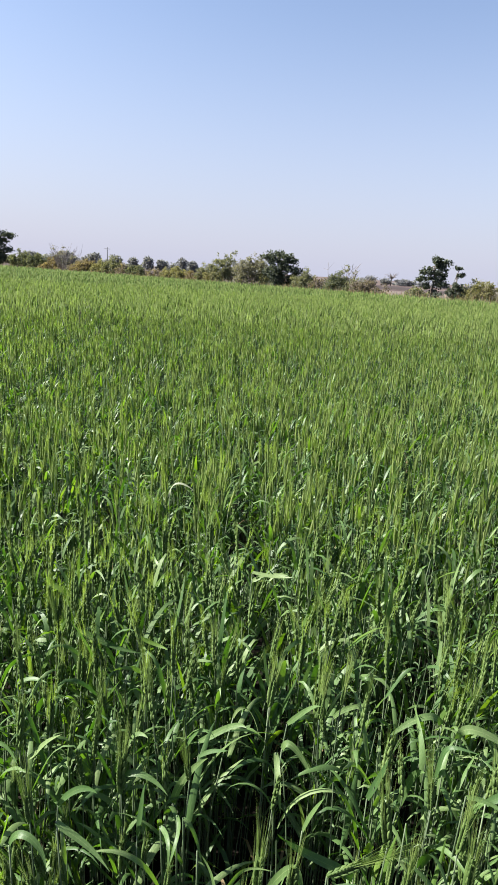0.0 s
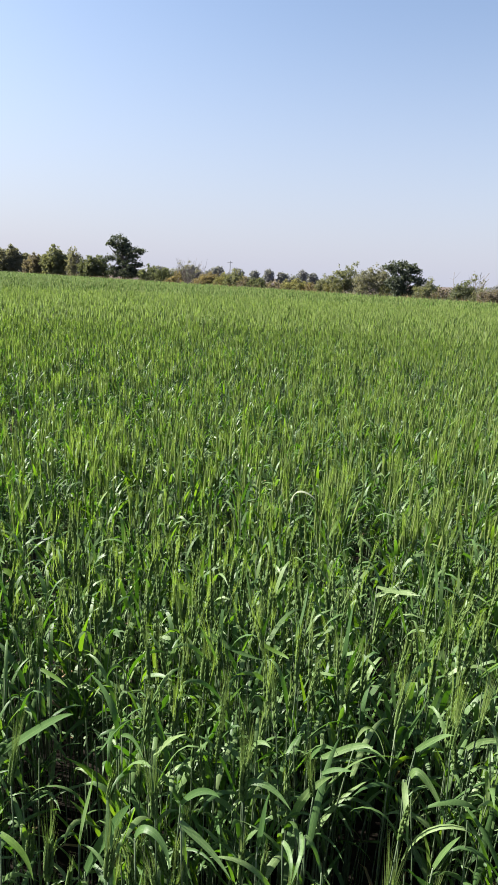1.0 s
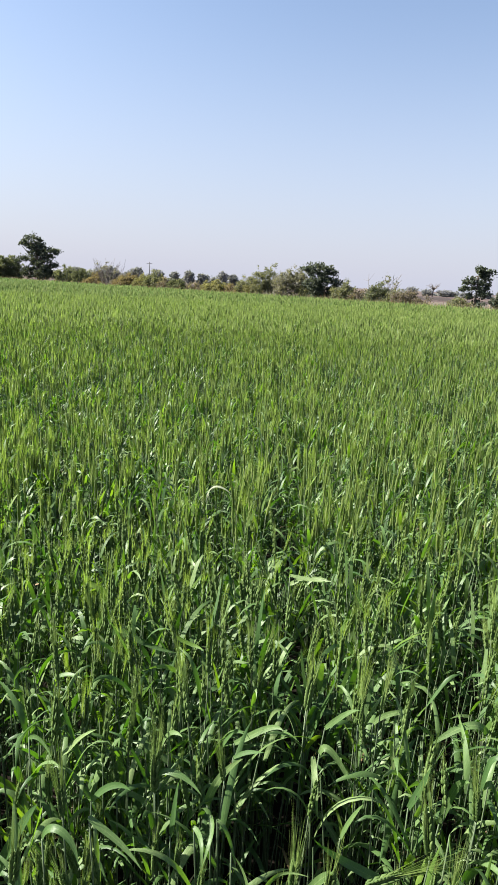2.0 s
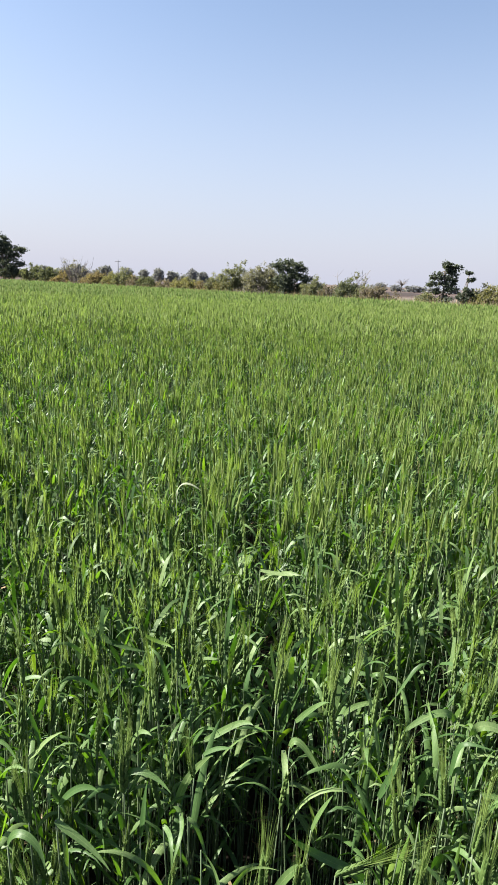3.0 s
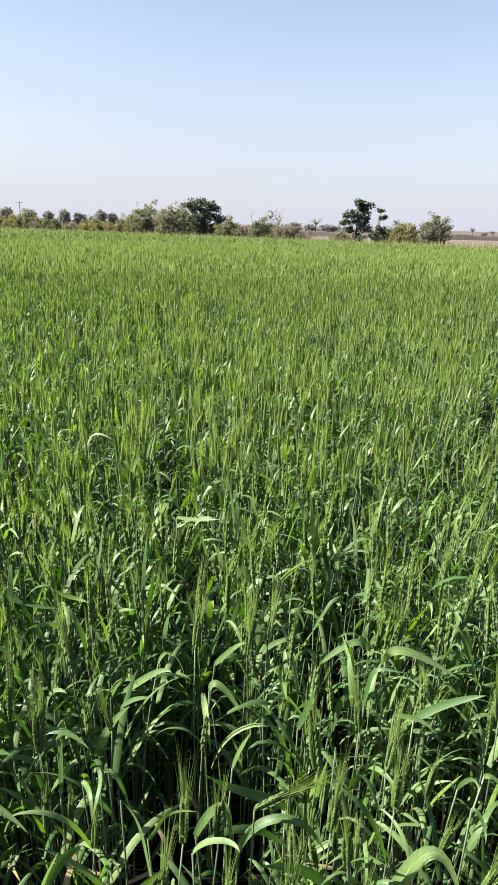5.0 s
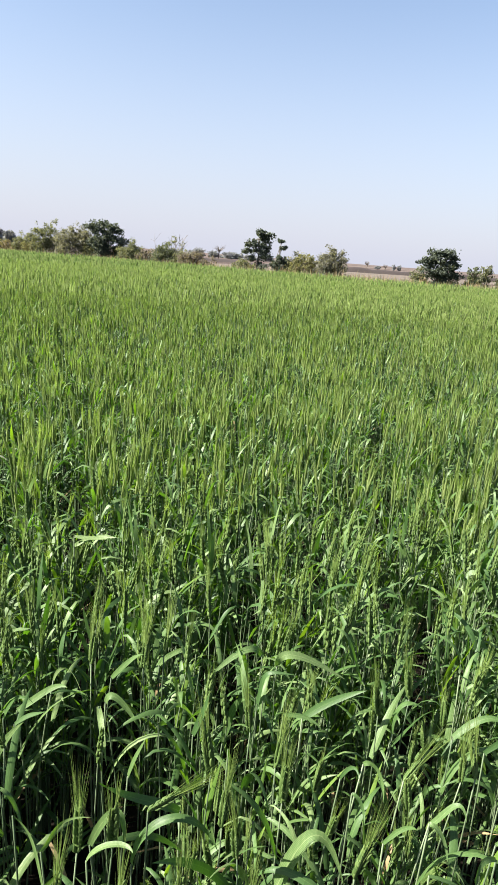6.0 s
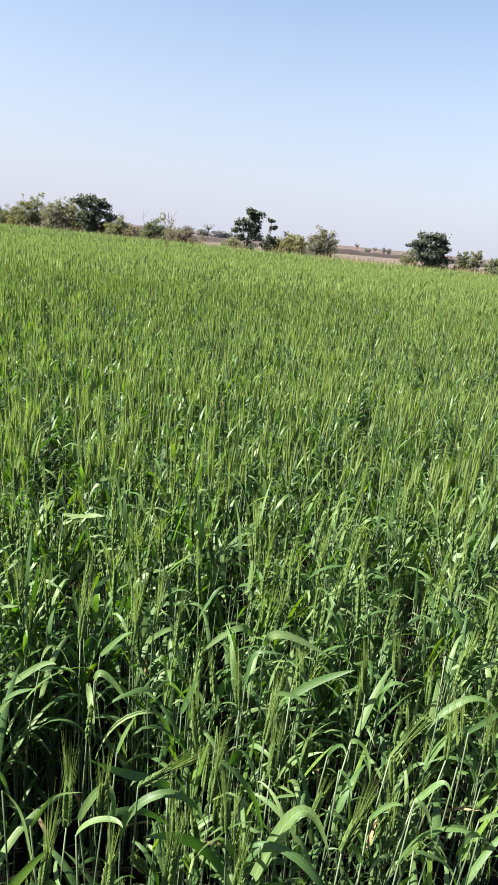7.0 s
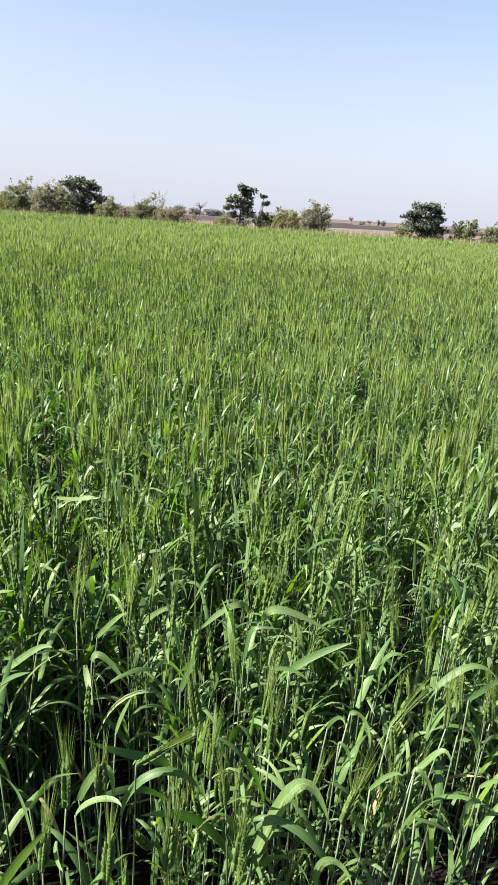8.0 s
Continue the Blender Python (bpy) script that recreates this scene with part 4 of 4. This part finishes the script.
def foliage(rng, blobs, per_m2, size, sub=0.55, clumped=0.0):
    """A crown: many small folded leaves in tufts that fill and overhang the given ellipsoids."""
    VV, FF, k = [], [], 0
    tips = []
    for cx, cy, cz, rx, ry, rz in blobs:
        tufts = max(6, int((clumped or 5.6) * (rx * rz + ry * rz + rx * ry) / (sub * sub)))
        q = rng.normal(size=(tufts, 3)); q /= np.linalg.norm(q, axis=1)[:, None]
        q *= rng.uniform(0.35, 1.12, tufts)[:, None] ** 0.8
        C = np.array([cx, cy, cz]) + q * [rx, ry, rz]
        tips.append(C)
        nl = max(5, int(per_m2 * (1.9 if clumped else 1.0)))
        for c in C:
            m = int(nl * rng.uniform(0.4, 1.5))
            dirn = c - np.array([cx, cy, cz]); dirn = dirn / (np.linalg.norm(dirn) + 0.05) + np.array([0, 0, 0.25])
            along = rng.uniform(-1.0, 0.7, m)[:, None] * sub * (0.35 if clumped else 0.75)
            p = c + dirn * along + rng.normal(size=(m, 3)) * np.array([1, 1, 0.62 if clumped else 0.7]) * sub * (rng.uniform(0.24, 0.40) if clumped else rng.uniform(0.14, 0.27))
            a = rng.normal(size=(m, 3)); a /= np.linalg.norm(a, axis=1)[:, None]
            b = np.cross(a, rng.normal(size=(m, 3))); b /= np.linalg.norm(b, axis=1)[:, None] + 1e-9
            ln = size * rng.uniform(0.6, 1.4, m)[:, None]; w = ln * 0.32
            n = np.cross(a, b) * ln * 0.12
            V = np.stack([p - a * ln / 2, p + b * w + n, p + a * ln / 2, p - b * w + n], 1).reshape(-1, 3)
            F = quads(np.arange(m)[:, None] * 4 + [[0, 1, 2, 3]])
            VV.append(V); FF.append(F + k); k += len(V)
    V = np.concatenate(VV)
    V[:, 2] = np.maximum(V[:, 2], 0.02)
    return (V, np.concatenate(FF)), np.concatenate(tips)


def limb_line(rng, a, b, sag=0.12, n=5):
    t = np.linspace(0, 1, n)[:, None]
    mid = rng.normal(0, sag, 3)
    return np.asarray(a) * (1 - t) + np.asarray(b) * t + mid * np.sin(np.pi * t) * np.linalg.norm(np.subtract(b, a)) * 0.5


def tree(name, label, x, y, blobs, leaf, seed, trunk_r=0.09, trunk_top=None, leaf_size=0.2, per=14, sub=0.45, limbs=6, bark_mat=None, category="tree", clumped=0.0):
    r = np.random.default_rng(seed)
    ob = new(name)
    ob.location = (x, y, 0)
    crown, tips = foliage(r, blobs, per, leaf_size, sub, clumped)
    zmin = min(b[2] - b[5] for b in blobs)
    top = trunk_top or max(0.3, zmin + 0.4 * (max(b[2] for b in blobs) - zmin))
    bx, by = blobs[0][0] * 0.6, blobs[0][1] * 0.6
    line = limb_line(r, (0, 0, -0.05), (bx, by, top), 0.06, 6)
    bm = bark_mat or M_BARK
    trunk = part("trunk", tube(line, np.linspace(trunk_r * 1.25, trunk_r * 0.6, 6), 7), bm, ob, "bare grey-brown trunk", smooth=True)
    for i in range(limbs):
        tip = tips[int(r.integers(0, len(tips)))]
        st = line[int(r.integers(2, 6))]
        part("limb", tube(limb_line(r, st, tip, 0.15), np.linspace(trunk_r * 0.5, trunk_r * 0.1, 5), 5), bm, ob, smooth=True)
    part("crown", crown, leaf, ob)
    return tagged(ob, label, category, "trees and shrubs along the field edge")


def shrub(label, u, off, w, h, leaf, seed, name="shrub", leaf_size=0.13, per=14, lumps=5, sub=0.31):
    """A bush as wide as w and as tall as h, of several stems."""
    r = np.random.default_rng(seed)
    x, y = edge_place(u, off)
    blobs = []
    for i in range(lumps):
        f = (i + 0.5) / lumps - 0.5
        hh = h * (1 - 0.35 * abs(f) * r.uniform(0.3, 1.3)) * (1.0 if i == lumps // 2 else r.uniform(0.78, 0.99))
        blobs.append((f * w * 0.85, r.uniform(-0.25, 0.25) * w * 0.5, hh * 0.52, w * max(0.17, min(0.5, 0.85 / lumps)), w * 0.3, hh * 0.42))
    return tree(name, label, x, y, blobs, leaf, seed, 0.04, h * 0.5, leaf_size, per, sub, 5, category="bush", clumped=3.6)


def scale_of(u, off=2.0):
    return edge_place(u, off)[1] / 57.0


def sized(u, w57, top57, off=2.0):
    """Width and height that look, from an eye 1.68 m high, like those given at 57 m."""
    k = scale_of(u, off)
    return w57 * k, (top57 - 1.68) * k + 1.68


def bush(label, x57, w57, top57, leaf, seed, off=2.0, **kw):
    u = x57 / 57.0
    w, h = sized(u, w57, top57, off)
    return shrub(label, u, off, w * 1.14, h * 1.05, leaf, seed, leaf_size=0.125 * max(1, scale_of(u)), **kw)


bush("grey-green bush with loose crown on the field edge", -34.7, 2.8, 3.7, T_GREY, 1)
bush("low brownish bush beside the field edge", -32.2, 2.5, 3.0, T_BROWN, 2)
bush("tall brown-olive bush with a rounded crown", -30.2, 2.9, 3.83, T_OLIVE, 3)
bush("thin grey half-bare bush", -28.4, 1.5, 3.9, T_GREY, 4, per=6)
bush("green bush beside the tall tree", -26.5, 2.4, 3.15, T_GREEN, 5)
bush("small dark green bush under the tall tree", -21.1, 1.3, 2.5, T_GREEN, 7, lumps=2)
bush("dark shrubs in the field edge", -19.4, 1.7, 2.35, T_GREEN, 8, per=9)
bush("rusty yellow low shrub on the field edge", -15.2, 2.8, 1.95, T_RUST, 10, lumps=5)
bush("olive green bush with a pointed top", -12.9, 1.8, 2.42, T_OLIVE, 11)
bush("low dark olive bush", -10.7, 1.9, 1.85, T_GREEN, 12)
bush("yellow-green shrub on the field edge", -7.4, 2.3, 1.98, T_YELLOW, 13, lumps=4)
bush("small yellow-green shrub with open crown", -4.9, 1.4, 2.35, T_OLIVE, 14, per=9)
bush("olive tree-like bush with yellow top", -3.03, 1.9, 3.55, T_OLIVE, 15, lumps=2)
bush("grey-green broad bush beside a dark tree", -0.7, 2.9, 3.4, T_GREY, 16, lumps=4)
bush("olive round bush beside a dark tree", 3.95, 2.3, 2.5, T_OLIVE, 17)
bush("green shrub below bare twigs", 6.9, 2.0, 2.25, T_GREEN, 18)
bush("brown half-dry shrub on the field edge", 9.3, 2.2, 1.9, T_BROWN, 19, lumps=4)
bush("olive shrub at the foot of a slender tree", 13.9, 1.8, 1.6, T_OLIVE, 20)
bush("yellow-green shrub with upright shoots", 19.5, 2.6, 2.65, T_YELLOW, 21, lumps=4)
bush("grey-green feathery small tree", 22.3, 2.6, 3.2, T_GREY, 22)
bush("olive shrub at the foot of the round tree", 31.5, 1.9, 1.95, T_OLIVE, 23)
bush("small upright green tree", 37.4, 1.35, 2.68, T_GREEN, 24, lumps=1, per=24)
bush("small upright olive tree", 38.75, 1.2, 2.5, T_OLIVE, 25, lumps=1, per=24)
bush("green bush on the field edge", 41.8, 3.0, 2.35, T_GREEN, 26)
bush("low rusty shrub on the field edge", -18.3, 1.8, 1.85, T_RUST, 27, lumps=3)
bush("low olive shrub beside a rusty one", -14.0, 1.5, 2.0, T_YELLOW, 28, lumps=3)
bush("low brown shrub on the field edge", -11.8, 1.6, 1.75, T_BROWN, 29, lumps=3)
bush("low dry brown shrub on the field edge", -9.2, 1.8, 1.6, T_BROWN, 30, lumps=3, per=9)
bush("low rusty dry shrub on the field edge", -5.9, 1.6, 1.65, T_RUST, 31, lumps=3)
bush("low yellow-green shrub on the field edge", -4.0, 1.3, 1.9, T_YELLOW, 32, lumps=3)
bush("sunlit olive bush at the foot of a dark tree", 0.55, 1.5, 2.15, T_OLIVE, 33, lumps=3)
bush("low brown half-dry shrub", 5.4, 1.5, 1.85, T_BROWN, 34, lumps=3, per=9)
bush("low olive shrub with thin crown", 8.4, 1.3, 1.95, T_OLIVE, 35, lumps=3, per=9)
bush("low brown shrub with thin crown", 10.6, 1.1, 1.6, T_BROWN, 36, lumps=2, per=9)
bush("low dark green shrub beside a lopped tree", 18.2, 0.9, 1.75, T_GREEN, 37, lumps=2)
bush("low dry brown shrub by the round tree", 35.3, 1.0, 1.7, T_BROWN, 38, lumps=2, per=9)


def tall_tree():
    u = -23.5 / 57
    x, y = edge_place(u, 3)
    blobs = [(-0.45, 0, 5.25, 1.15, 1.0, 0.95), (-1.75, 0, 4.85, 0.65, 0.5, 0.42), (0.1, 0.2, 4.4, 1.0, 0.9, 0.7), (1.35, -0.2, 4.15, 1.0, 0.8, 0.48), (2.35, 0, 4.30, 0.55, 0.5, 0.26),
             (-0.4, 0, 3.4, 1.2, 1.0, 0.9), (1.0, 0, 3.3, 0.9, 0.8, 0.5), (-1.7, 0, 3.3, 0.5, 0.5, 0.25), (-2.3, 0, 2.85, 0.6, 0.5, 0.3), (2.1, 0, 2.55, 0.6, 0.5, 0.18),
             (0.5, 0, 2.3, 1.5, 1.0, 0.7), (0.4, 0, 1.4, 1.9, 1.1, 0.7), (2.0, 0, 1.4, 0.8, 0.8, 0.55), (-1.2, 0, 1.6, 0.8, 0.8, 0.6)]
    tree("tree", "tall dark green tree with layered open crown", x, y, blobs, T_DARK, 41, 0.18, 5.0, 0.22, 20, 0.5, 14, clumped=2.4)


tall_tree()


def dark_tree():
    x, y = edge_place(1.84 / 57, 2)
    blobs = [(0.05, 0, 3.15, 0.55, 0.6, 0.40), (-0.85, 0, 2.95, 0.5, 0.6, 0.42), (0.75, 0, 2.95, 0.5, 0.6, 0.42), (-0.05, 0, 2.35, 1.2, 0.9, 0.70), (1.15, 0, 2.1, 0.45, 0.5, 0.36),
             (-0.6, 0, 1.75, 0.8, 0.8, 0.6), (0.3, 0, 1.3, 1.2, 0.8, 0.65), (0.2, 0, 0.8, 1.2, 0.8, 0.5)]
    tree("tree", "dense dark green broad-leaved tree on the field edge", x, y, blobs, T_DARK, 42, 0.1, 2.2, 0.19, 24, 0.44, 8, clumped=2.4)


dark_tree()


def slender_tree():
    u = 15.0 / 57
    x, y = edge_place(u, 1.5)
    blobs = [(0.30, 0, 3.30, 0.50, 0.5, 0.20), (0.86, 0, 3.20, 0.34, 0.4, 0.15), (0.25, 0, 2.75, 0.72, 0.6, 0.42), (-0.55, 0, 2.55, 0.36, 0.4, 0.18), (0.60, 0, 2.2, 0.62, 0.5, 0.34),
             (-0.35, 0, 2.0, 0.45, 0.4, 0.24), (0.55, 0, 1.7, 0.48, 0.4, 0.26), (-0.25, 0, 1.5, 0.32, 0.3, 0.2), (0.3, 0, 1.0, 0.55, 0.5, 0.38)]
    tree("tree", "slender green tree with upswept layered crown", x, y, blobs, T_DARK, 43, 0.06, 2.9, 0.17, 18, 0.34, 12, clumped=2.4)


slender_tree()


def lopped_tree():
    u = 17.3 / 57
    x, y = edge_place(u, 1.5)
    blobs = [(0.0, 0, 2.75, 0.20, 0.2, 0.24), (0.18, 0, 2.36, 0.22, 0.2, 0.20), (-0.05, 0, 1.60, 0.22, 0.3, 0.22), (0.34, 0, 1.45, 0.30, 0.3, 0.28), (-0.36, 0, 1.25, 0.26, 0.3, 0.22), (0.1, 0, 0.95, 0.62, 0.4, 0.42)]
    tree("tree", "lopped tree with pale bare trunk and a tuft on top", x, y, blobs, T_DARK, 44, 0.06, 2.6, 0.13, 22, 0.20, 3, M_PALEBARK, clumped=2.4)


lopped_tree()


def round_tree():
    u = 33.4 / 57
    x, y = edge_place(u, 1.5)
    blobs = [(0.35, 0, 2.75, 0.95, 0.8, 0.26), (-0.45, 0, 2.5, 0.6, 0.6, 0.28), (1.05, 0, 2.5, 0.45, 0.5, 0.24), (-1.05, 0, 2.1, 0.5, 0.5, 0.2), (0.0, 0, 2.05, 1.0, 0.8, 0.45), (0.9, 0, 2.0, 0.55, 0.6, 0.36),
             (-0.3, 0, 1.5, 0.9, 0.8, 0.36), (0.7, 0, 1.3, 0.8, 0.8, 0.45), (0.35, 0, 0.85, 0.95, 0.7, 0.4)]
    tree("tree", "broad round dark green tree with drooping sprays", x, y, blobs, T_DARK, 45, 0.1, 2.0, 0.17, 20, 0.40, 9, clumped=2.4)


round_tree()


def bare_bush(label, x57, w57, top57, seed, leaf, twigs=46, off=2.0, green=24):
    """A thicket of bare twigs that fan out from the ground, with a thin veil of leaves."""
    r = np.random.default_rng(seed)
    u = x57 / 57
    x, y = edge_place(u, off)
    w, h = sized(u, w57, top57, off)
    ob = new("bare_bush"); ob.location = (x, y, 0)
    ends = []
    for i in range(twigs):
        tip = np.array([r.uniform(-0.5, 0.5) * w, r.uniform(-0.3, 0.3) * w, h * r.uniform(0.6, 1.0)])
        st = tip * [0.12, 0.12, 0]
        ln = limb_line(r, st, tip, 0.14, 6)
        pieces = [tube(ln, np.linspace(0.026, 0.010, 6), 4)]
        for k in range(3):
            b = ln[int(r.integers(2, 5))]
            e = b + np.array([r.normal(0, 0.25), r.normal(0, 0.2), abs(r.normal(0.35, 0.2))])
            pieces.append(tube(np.linspace(b, e, 3), (0.011, 0.009, 0.006), 3)); ends.append(e)
        ends.append(tip)
        part("twig", join(pieces), M_PALEBARK if i % 2 else M_BARK, ob)
    blobs = [(*e, 0.22, 0.22, 0.18) for e in ends[:green]]
    fol, _ = foliage(r, blobs, 4, 0.12, sub=0.3)
    part("leaves", fol, leaf, ob, "thin veil of small leaves")
    return tagged(ob, label, "bush", "trees and shrubs along the field edge")


bare_bush("grey nearly leafless feathery bush on the field edge", -17.0, 2.9, 3.25, 61, T_GREY)
bare_bush("bare arching twigs above a green shrub", 7.4, 3.6, 3.05, 62, T_OLIVE, 16, 2.4, 6)


# ---- far trees ----
def far_tree(x, y, h, w, seed, label="distant tree tinted blue-grey for haze"):
    r = np.random.default_rng(seed)
    blobs = [(r.uniform(-0.14, 0.14) * w, 0, h * 0.62, w * 0.40, w * 0.3, h * 0.28), (r.uniform(-0.22, 0.22) * w, 0, h * 0.42, w * 0.46, w * 0.3, h * 0.30), (0, 0, h * 0.22, w * 0.40, w * 0.3, h * 0.2)]
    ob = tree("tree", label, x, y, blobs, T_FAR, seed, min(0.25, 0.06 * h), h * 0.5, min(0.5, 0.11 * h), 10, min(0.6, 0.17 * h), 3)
    ob["group"] = "distant trees"
    return ob


far_tree(-88.0, 250, 4.8, 9, 70)
far_tree(-74.0, 252, 5.6, 7, 71)
far_tree(-64.0, 250, 5.9, 6, 72)
far_tree(-54.5, 248, 5.2, 5.5, 73)
far_tree(-49.8, 255, 5.0, 4.5, 74)
far_tree(-42.4, 250, 5.7, 4.5, 75)
far_tree(-38.5, 252, 4.6, 4.5, 76)
far_tree(-29.9, 250, 5.8, 4.2, 77)
far_tree(-26.0, 252, 4.7, 4.0, 78)
far_tree(-81.0, 256, 4.2, 8, 79)
far_tree(-69.0, 258, 3.8, 8, 80)
far_tree(-59.0, 258, 3.6, 7, 81)
far_tree(-20.0, 256, 4.3, 5, 82)
far_tree(-12.0, 256, 3.8, 5, 83)
far_tree(17.0, 250, 2.8, 7, 84)
far_tree(33.0, 252, 2.8, 5, 85)
far_tree(42.8, 250, 3.4, 6, 86)
far_tree(48.3, 250, 3.0, 4.5, 87)
far_tree(56.0, 250, 2.8, 8, 88)
far_tree(63.0, 252, 2.3, 5, 89)
far_tree(71.0, 252, 2.3, 5, 90)
far_tree(125.4, 250, 2.6, 1.8, 91, "small distant tree on the brown plain")
far_tree(128.0, 250, 2.5, 2.0, 92, "small distant tree on the brown plain")
far_tree(118.0, 250, 1.6, 3.0, 93, "low distant bush on the brown plain")


def far_woods():
    """The unbroken belt of trees on the horizon."""
    r = np.random.default_rng(51)
    blobs = []
    for i in range(110):
        x = r.uniform(-210, 95)
        h = r.uniform(1.2, 3.2) * (1.25 if x < -20 else 0.6)
        if x > -10 and i % 3:
            continue
        blobs.append((x, 275 + r.uniform(-8, 8), h * 0.5, r.uniform(1.5, 4.0), 2.0, h * 0.5))
    fol, _ = foliage(r, blobs, 9, 0.9, sub=1.3)
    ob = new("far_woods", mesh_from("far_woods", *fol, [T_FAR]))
    tagged(ob, "hazy belt of distant trees along the horizon", "woods", kind="stuff")


far_woods()


def far_hill():
    """A low ridge on the skyline, tinted blue for haze."""
    n, m = 40, 8
    V = []
    for i in range(n):
        for j in range(m):
            u, v = i / (n - 1) * 2 - 1, j / (m - 1) * 2 - 1
            h = 17 * max(0, 1 - u * u) ** 1.2 * max(0, 1 - v * v) * (0.85 + 0.3 * noise.noise((u * 4, v * 2, 9)))
            V.append((-560 + u * 150, 1600 + v * 120, h - 0.5))
    i, j = np.meshgrid(np.arange(n - 1), np.arange(m - 1), indexing="ij")
    a = (i * m + j).ravel()
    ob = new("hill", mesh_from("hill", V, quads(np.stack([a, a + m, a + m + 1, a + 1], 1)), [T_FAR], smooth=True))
    tagged(ob, "low wooded hill on the skyline, tinted blue-grey for haze", "hill", kind="structure")


far_hill()


def far_bare_tree(x, y, h, w, seed):
    r = np.random.default_rng(seed)
    ob = new("bare_tree"); ob.location = (x, y, 0)
    part("trunk", tube(limb_line(r, (0, 0, -0.1), (0.2, 0, h * 0.55), 0.05), np.linspace(0.25, 0.14, 5), 6), M_BARK, ob)
    for i in range(26):
        e = np.array([r.uniform(-0.5, 0.5) * w, r.uniform(-0.3, 0.3) * w, h * r.uniform(0.6, 1.0)])
        part("limb", tube(limb_line(r, (0.15, 0, h * r.uniform(0.35, 0.55)), e, 0.2), np.linspace(0.08, 0.03, 5), 4), M_BARK, ob)
    return tagged(ob, "distant bare tree with spreading limbs", "tree", "distant trees")


far_bare_tree(50.6, 250, 5.2, 6.0, 95)
far_bare_tree(113.2, 250, 3.2, 2.4, 96)
far_bare_tree(121.4, 250, 2.2, 2.0, 97)


def utility_pole(x, y, h):
    ob = new("utility_pole"); ob.location = (x, y, 0)
    part("post", tube([(0, 0, -0.2), (0, 0, h * 0.5), (0, 0, h)], (0.17, 0.14, 0.10), 8), M_CONCRETE, ob, smooth=True)
    part("crossarm", tube([(-0.9, 0, h - 0.5), (0, 0, h - 0.5), (0.9, 0, h - 0.5)], (0.06, 0.06, 0.06), 4), M_CONCRETE, ob)
    return tagged(ob, "grey concrete power pole on the plain", "pole")


utility_pole(-46.8, 200, 6.4)


def earth_bank(name, x0, y0, x1, y1, h, w, seed, label):
    """A long low mound of earth."""
    r = np.random.default_rng(seed)
    n = 60
    t = np.linspace(0, 1, n)
    cxs, cys = x0 + (x1 - x0) * t, y0 + (y1 - y0) * t
    d = np.array([x1 - x0, y1 - y0]); d = d / np.linalg.norm(d); nn = np.array([-d[1], d[0]])
    prof = [(-1, -0.1), (-0.6, 0.55), (-0.2, 1.0), (0.3, 0.95), (0.7, 0.5), (1, -0.1)]
    V = []
    for i in range(n):
        hh = h * (0.8 + 0.4 * noise.noise((t[i] * 17, seed, 0))) * min(1, 8 * t[i] + 0.1, 8 * (1 - t[i]) + 0.1)
        for a, b in prof:
            V.append((cxs[i] + nn[0] * a * w, cys[i] + nn[1] * a * w, b * hh + 0.03 * r.normal()))
    k = len(prof)
    i, j = np.meshgrid(np.arange(n - 1), np.arange(k - 1), indexing="ij")
    a = (i * k + j).ravel()
    ob = new(name, mesh_from(name, V, quads(np.stack([a, a + 1, a + k + 1, a + k], 1)), [M_BANK], smooth=True))
    return tagged(ob, label, "earth bank", kind="structure")


earth_bank("earth_bank", 34, 130, 118, 126, 1.0, 2.2, 5, "bare brown earth bank across the dry fields")
earth_bank("earth_bank", -60, 150, 40, 140, 0.8, 2.5, 6, "low brown earth bank across the dry fields")


def edge_grass():
    """Dry and green grass along the bund at the far side of the field."""
    r = np.random.default_rng(8)
    n = 16000
    u = r.uniform(-0.95, 0.9, n); off = r.normal(0.9, 0.5, n)
    y = (52 + off) / (1 + 0.68 * u); x = u * y
    hgt = r.uniform(0.7, 1.10, n) * np.where(r.random(n) < 0.1, 1.25, 1.0)
    a = r.uniform(0, 6.28, n); w = r.uniform(0.015, 0.04, n)
    lean = r.normal(0, 0.18, (n, 2))
    V = np.stack([np.stack([x - np.cos(a) * w, y - np.sin(a) * w, 0 * x], -1), np.stack([x + np.cos(a) * w, y + np.sin(a) * w, 0 * x], -1),
                  np.stack([x + lean[:, 0], y + lean[:, 1], hgt], -1)], 1).reshape(-1, 3)
    F = np.arange(3 * n).reshape(-1, 3)
    ob = new("edge_grass", mesh_from("edge_grass", V, F, [M_DRY, M_STEM], (r.random(n) < 0.45).astype(int)))
    tagged(ob, "dry and green grass tufts along the field edge", "grass", kind="stuff")


edge_grass()
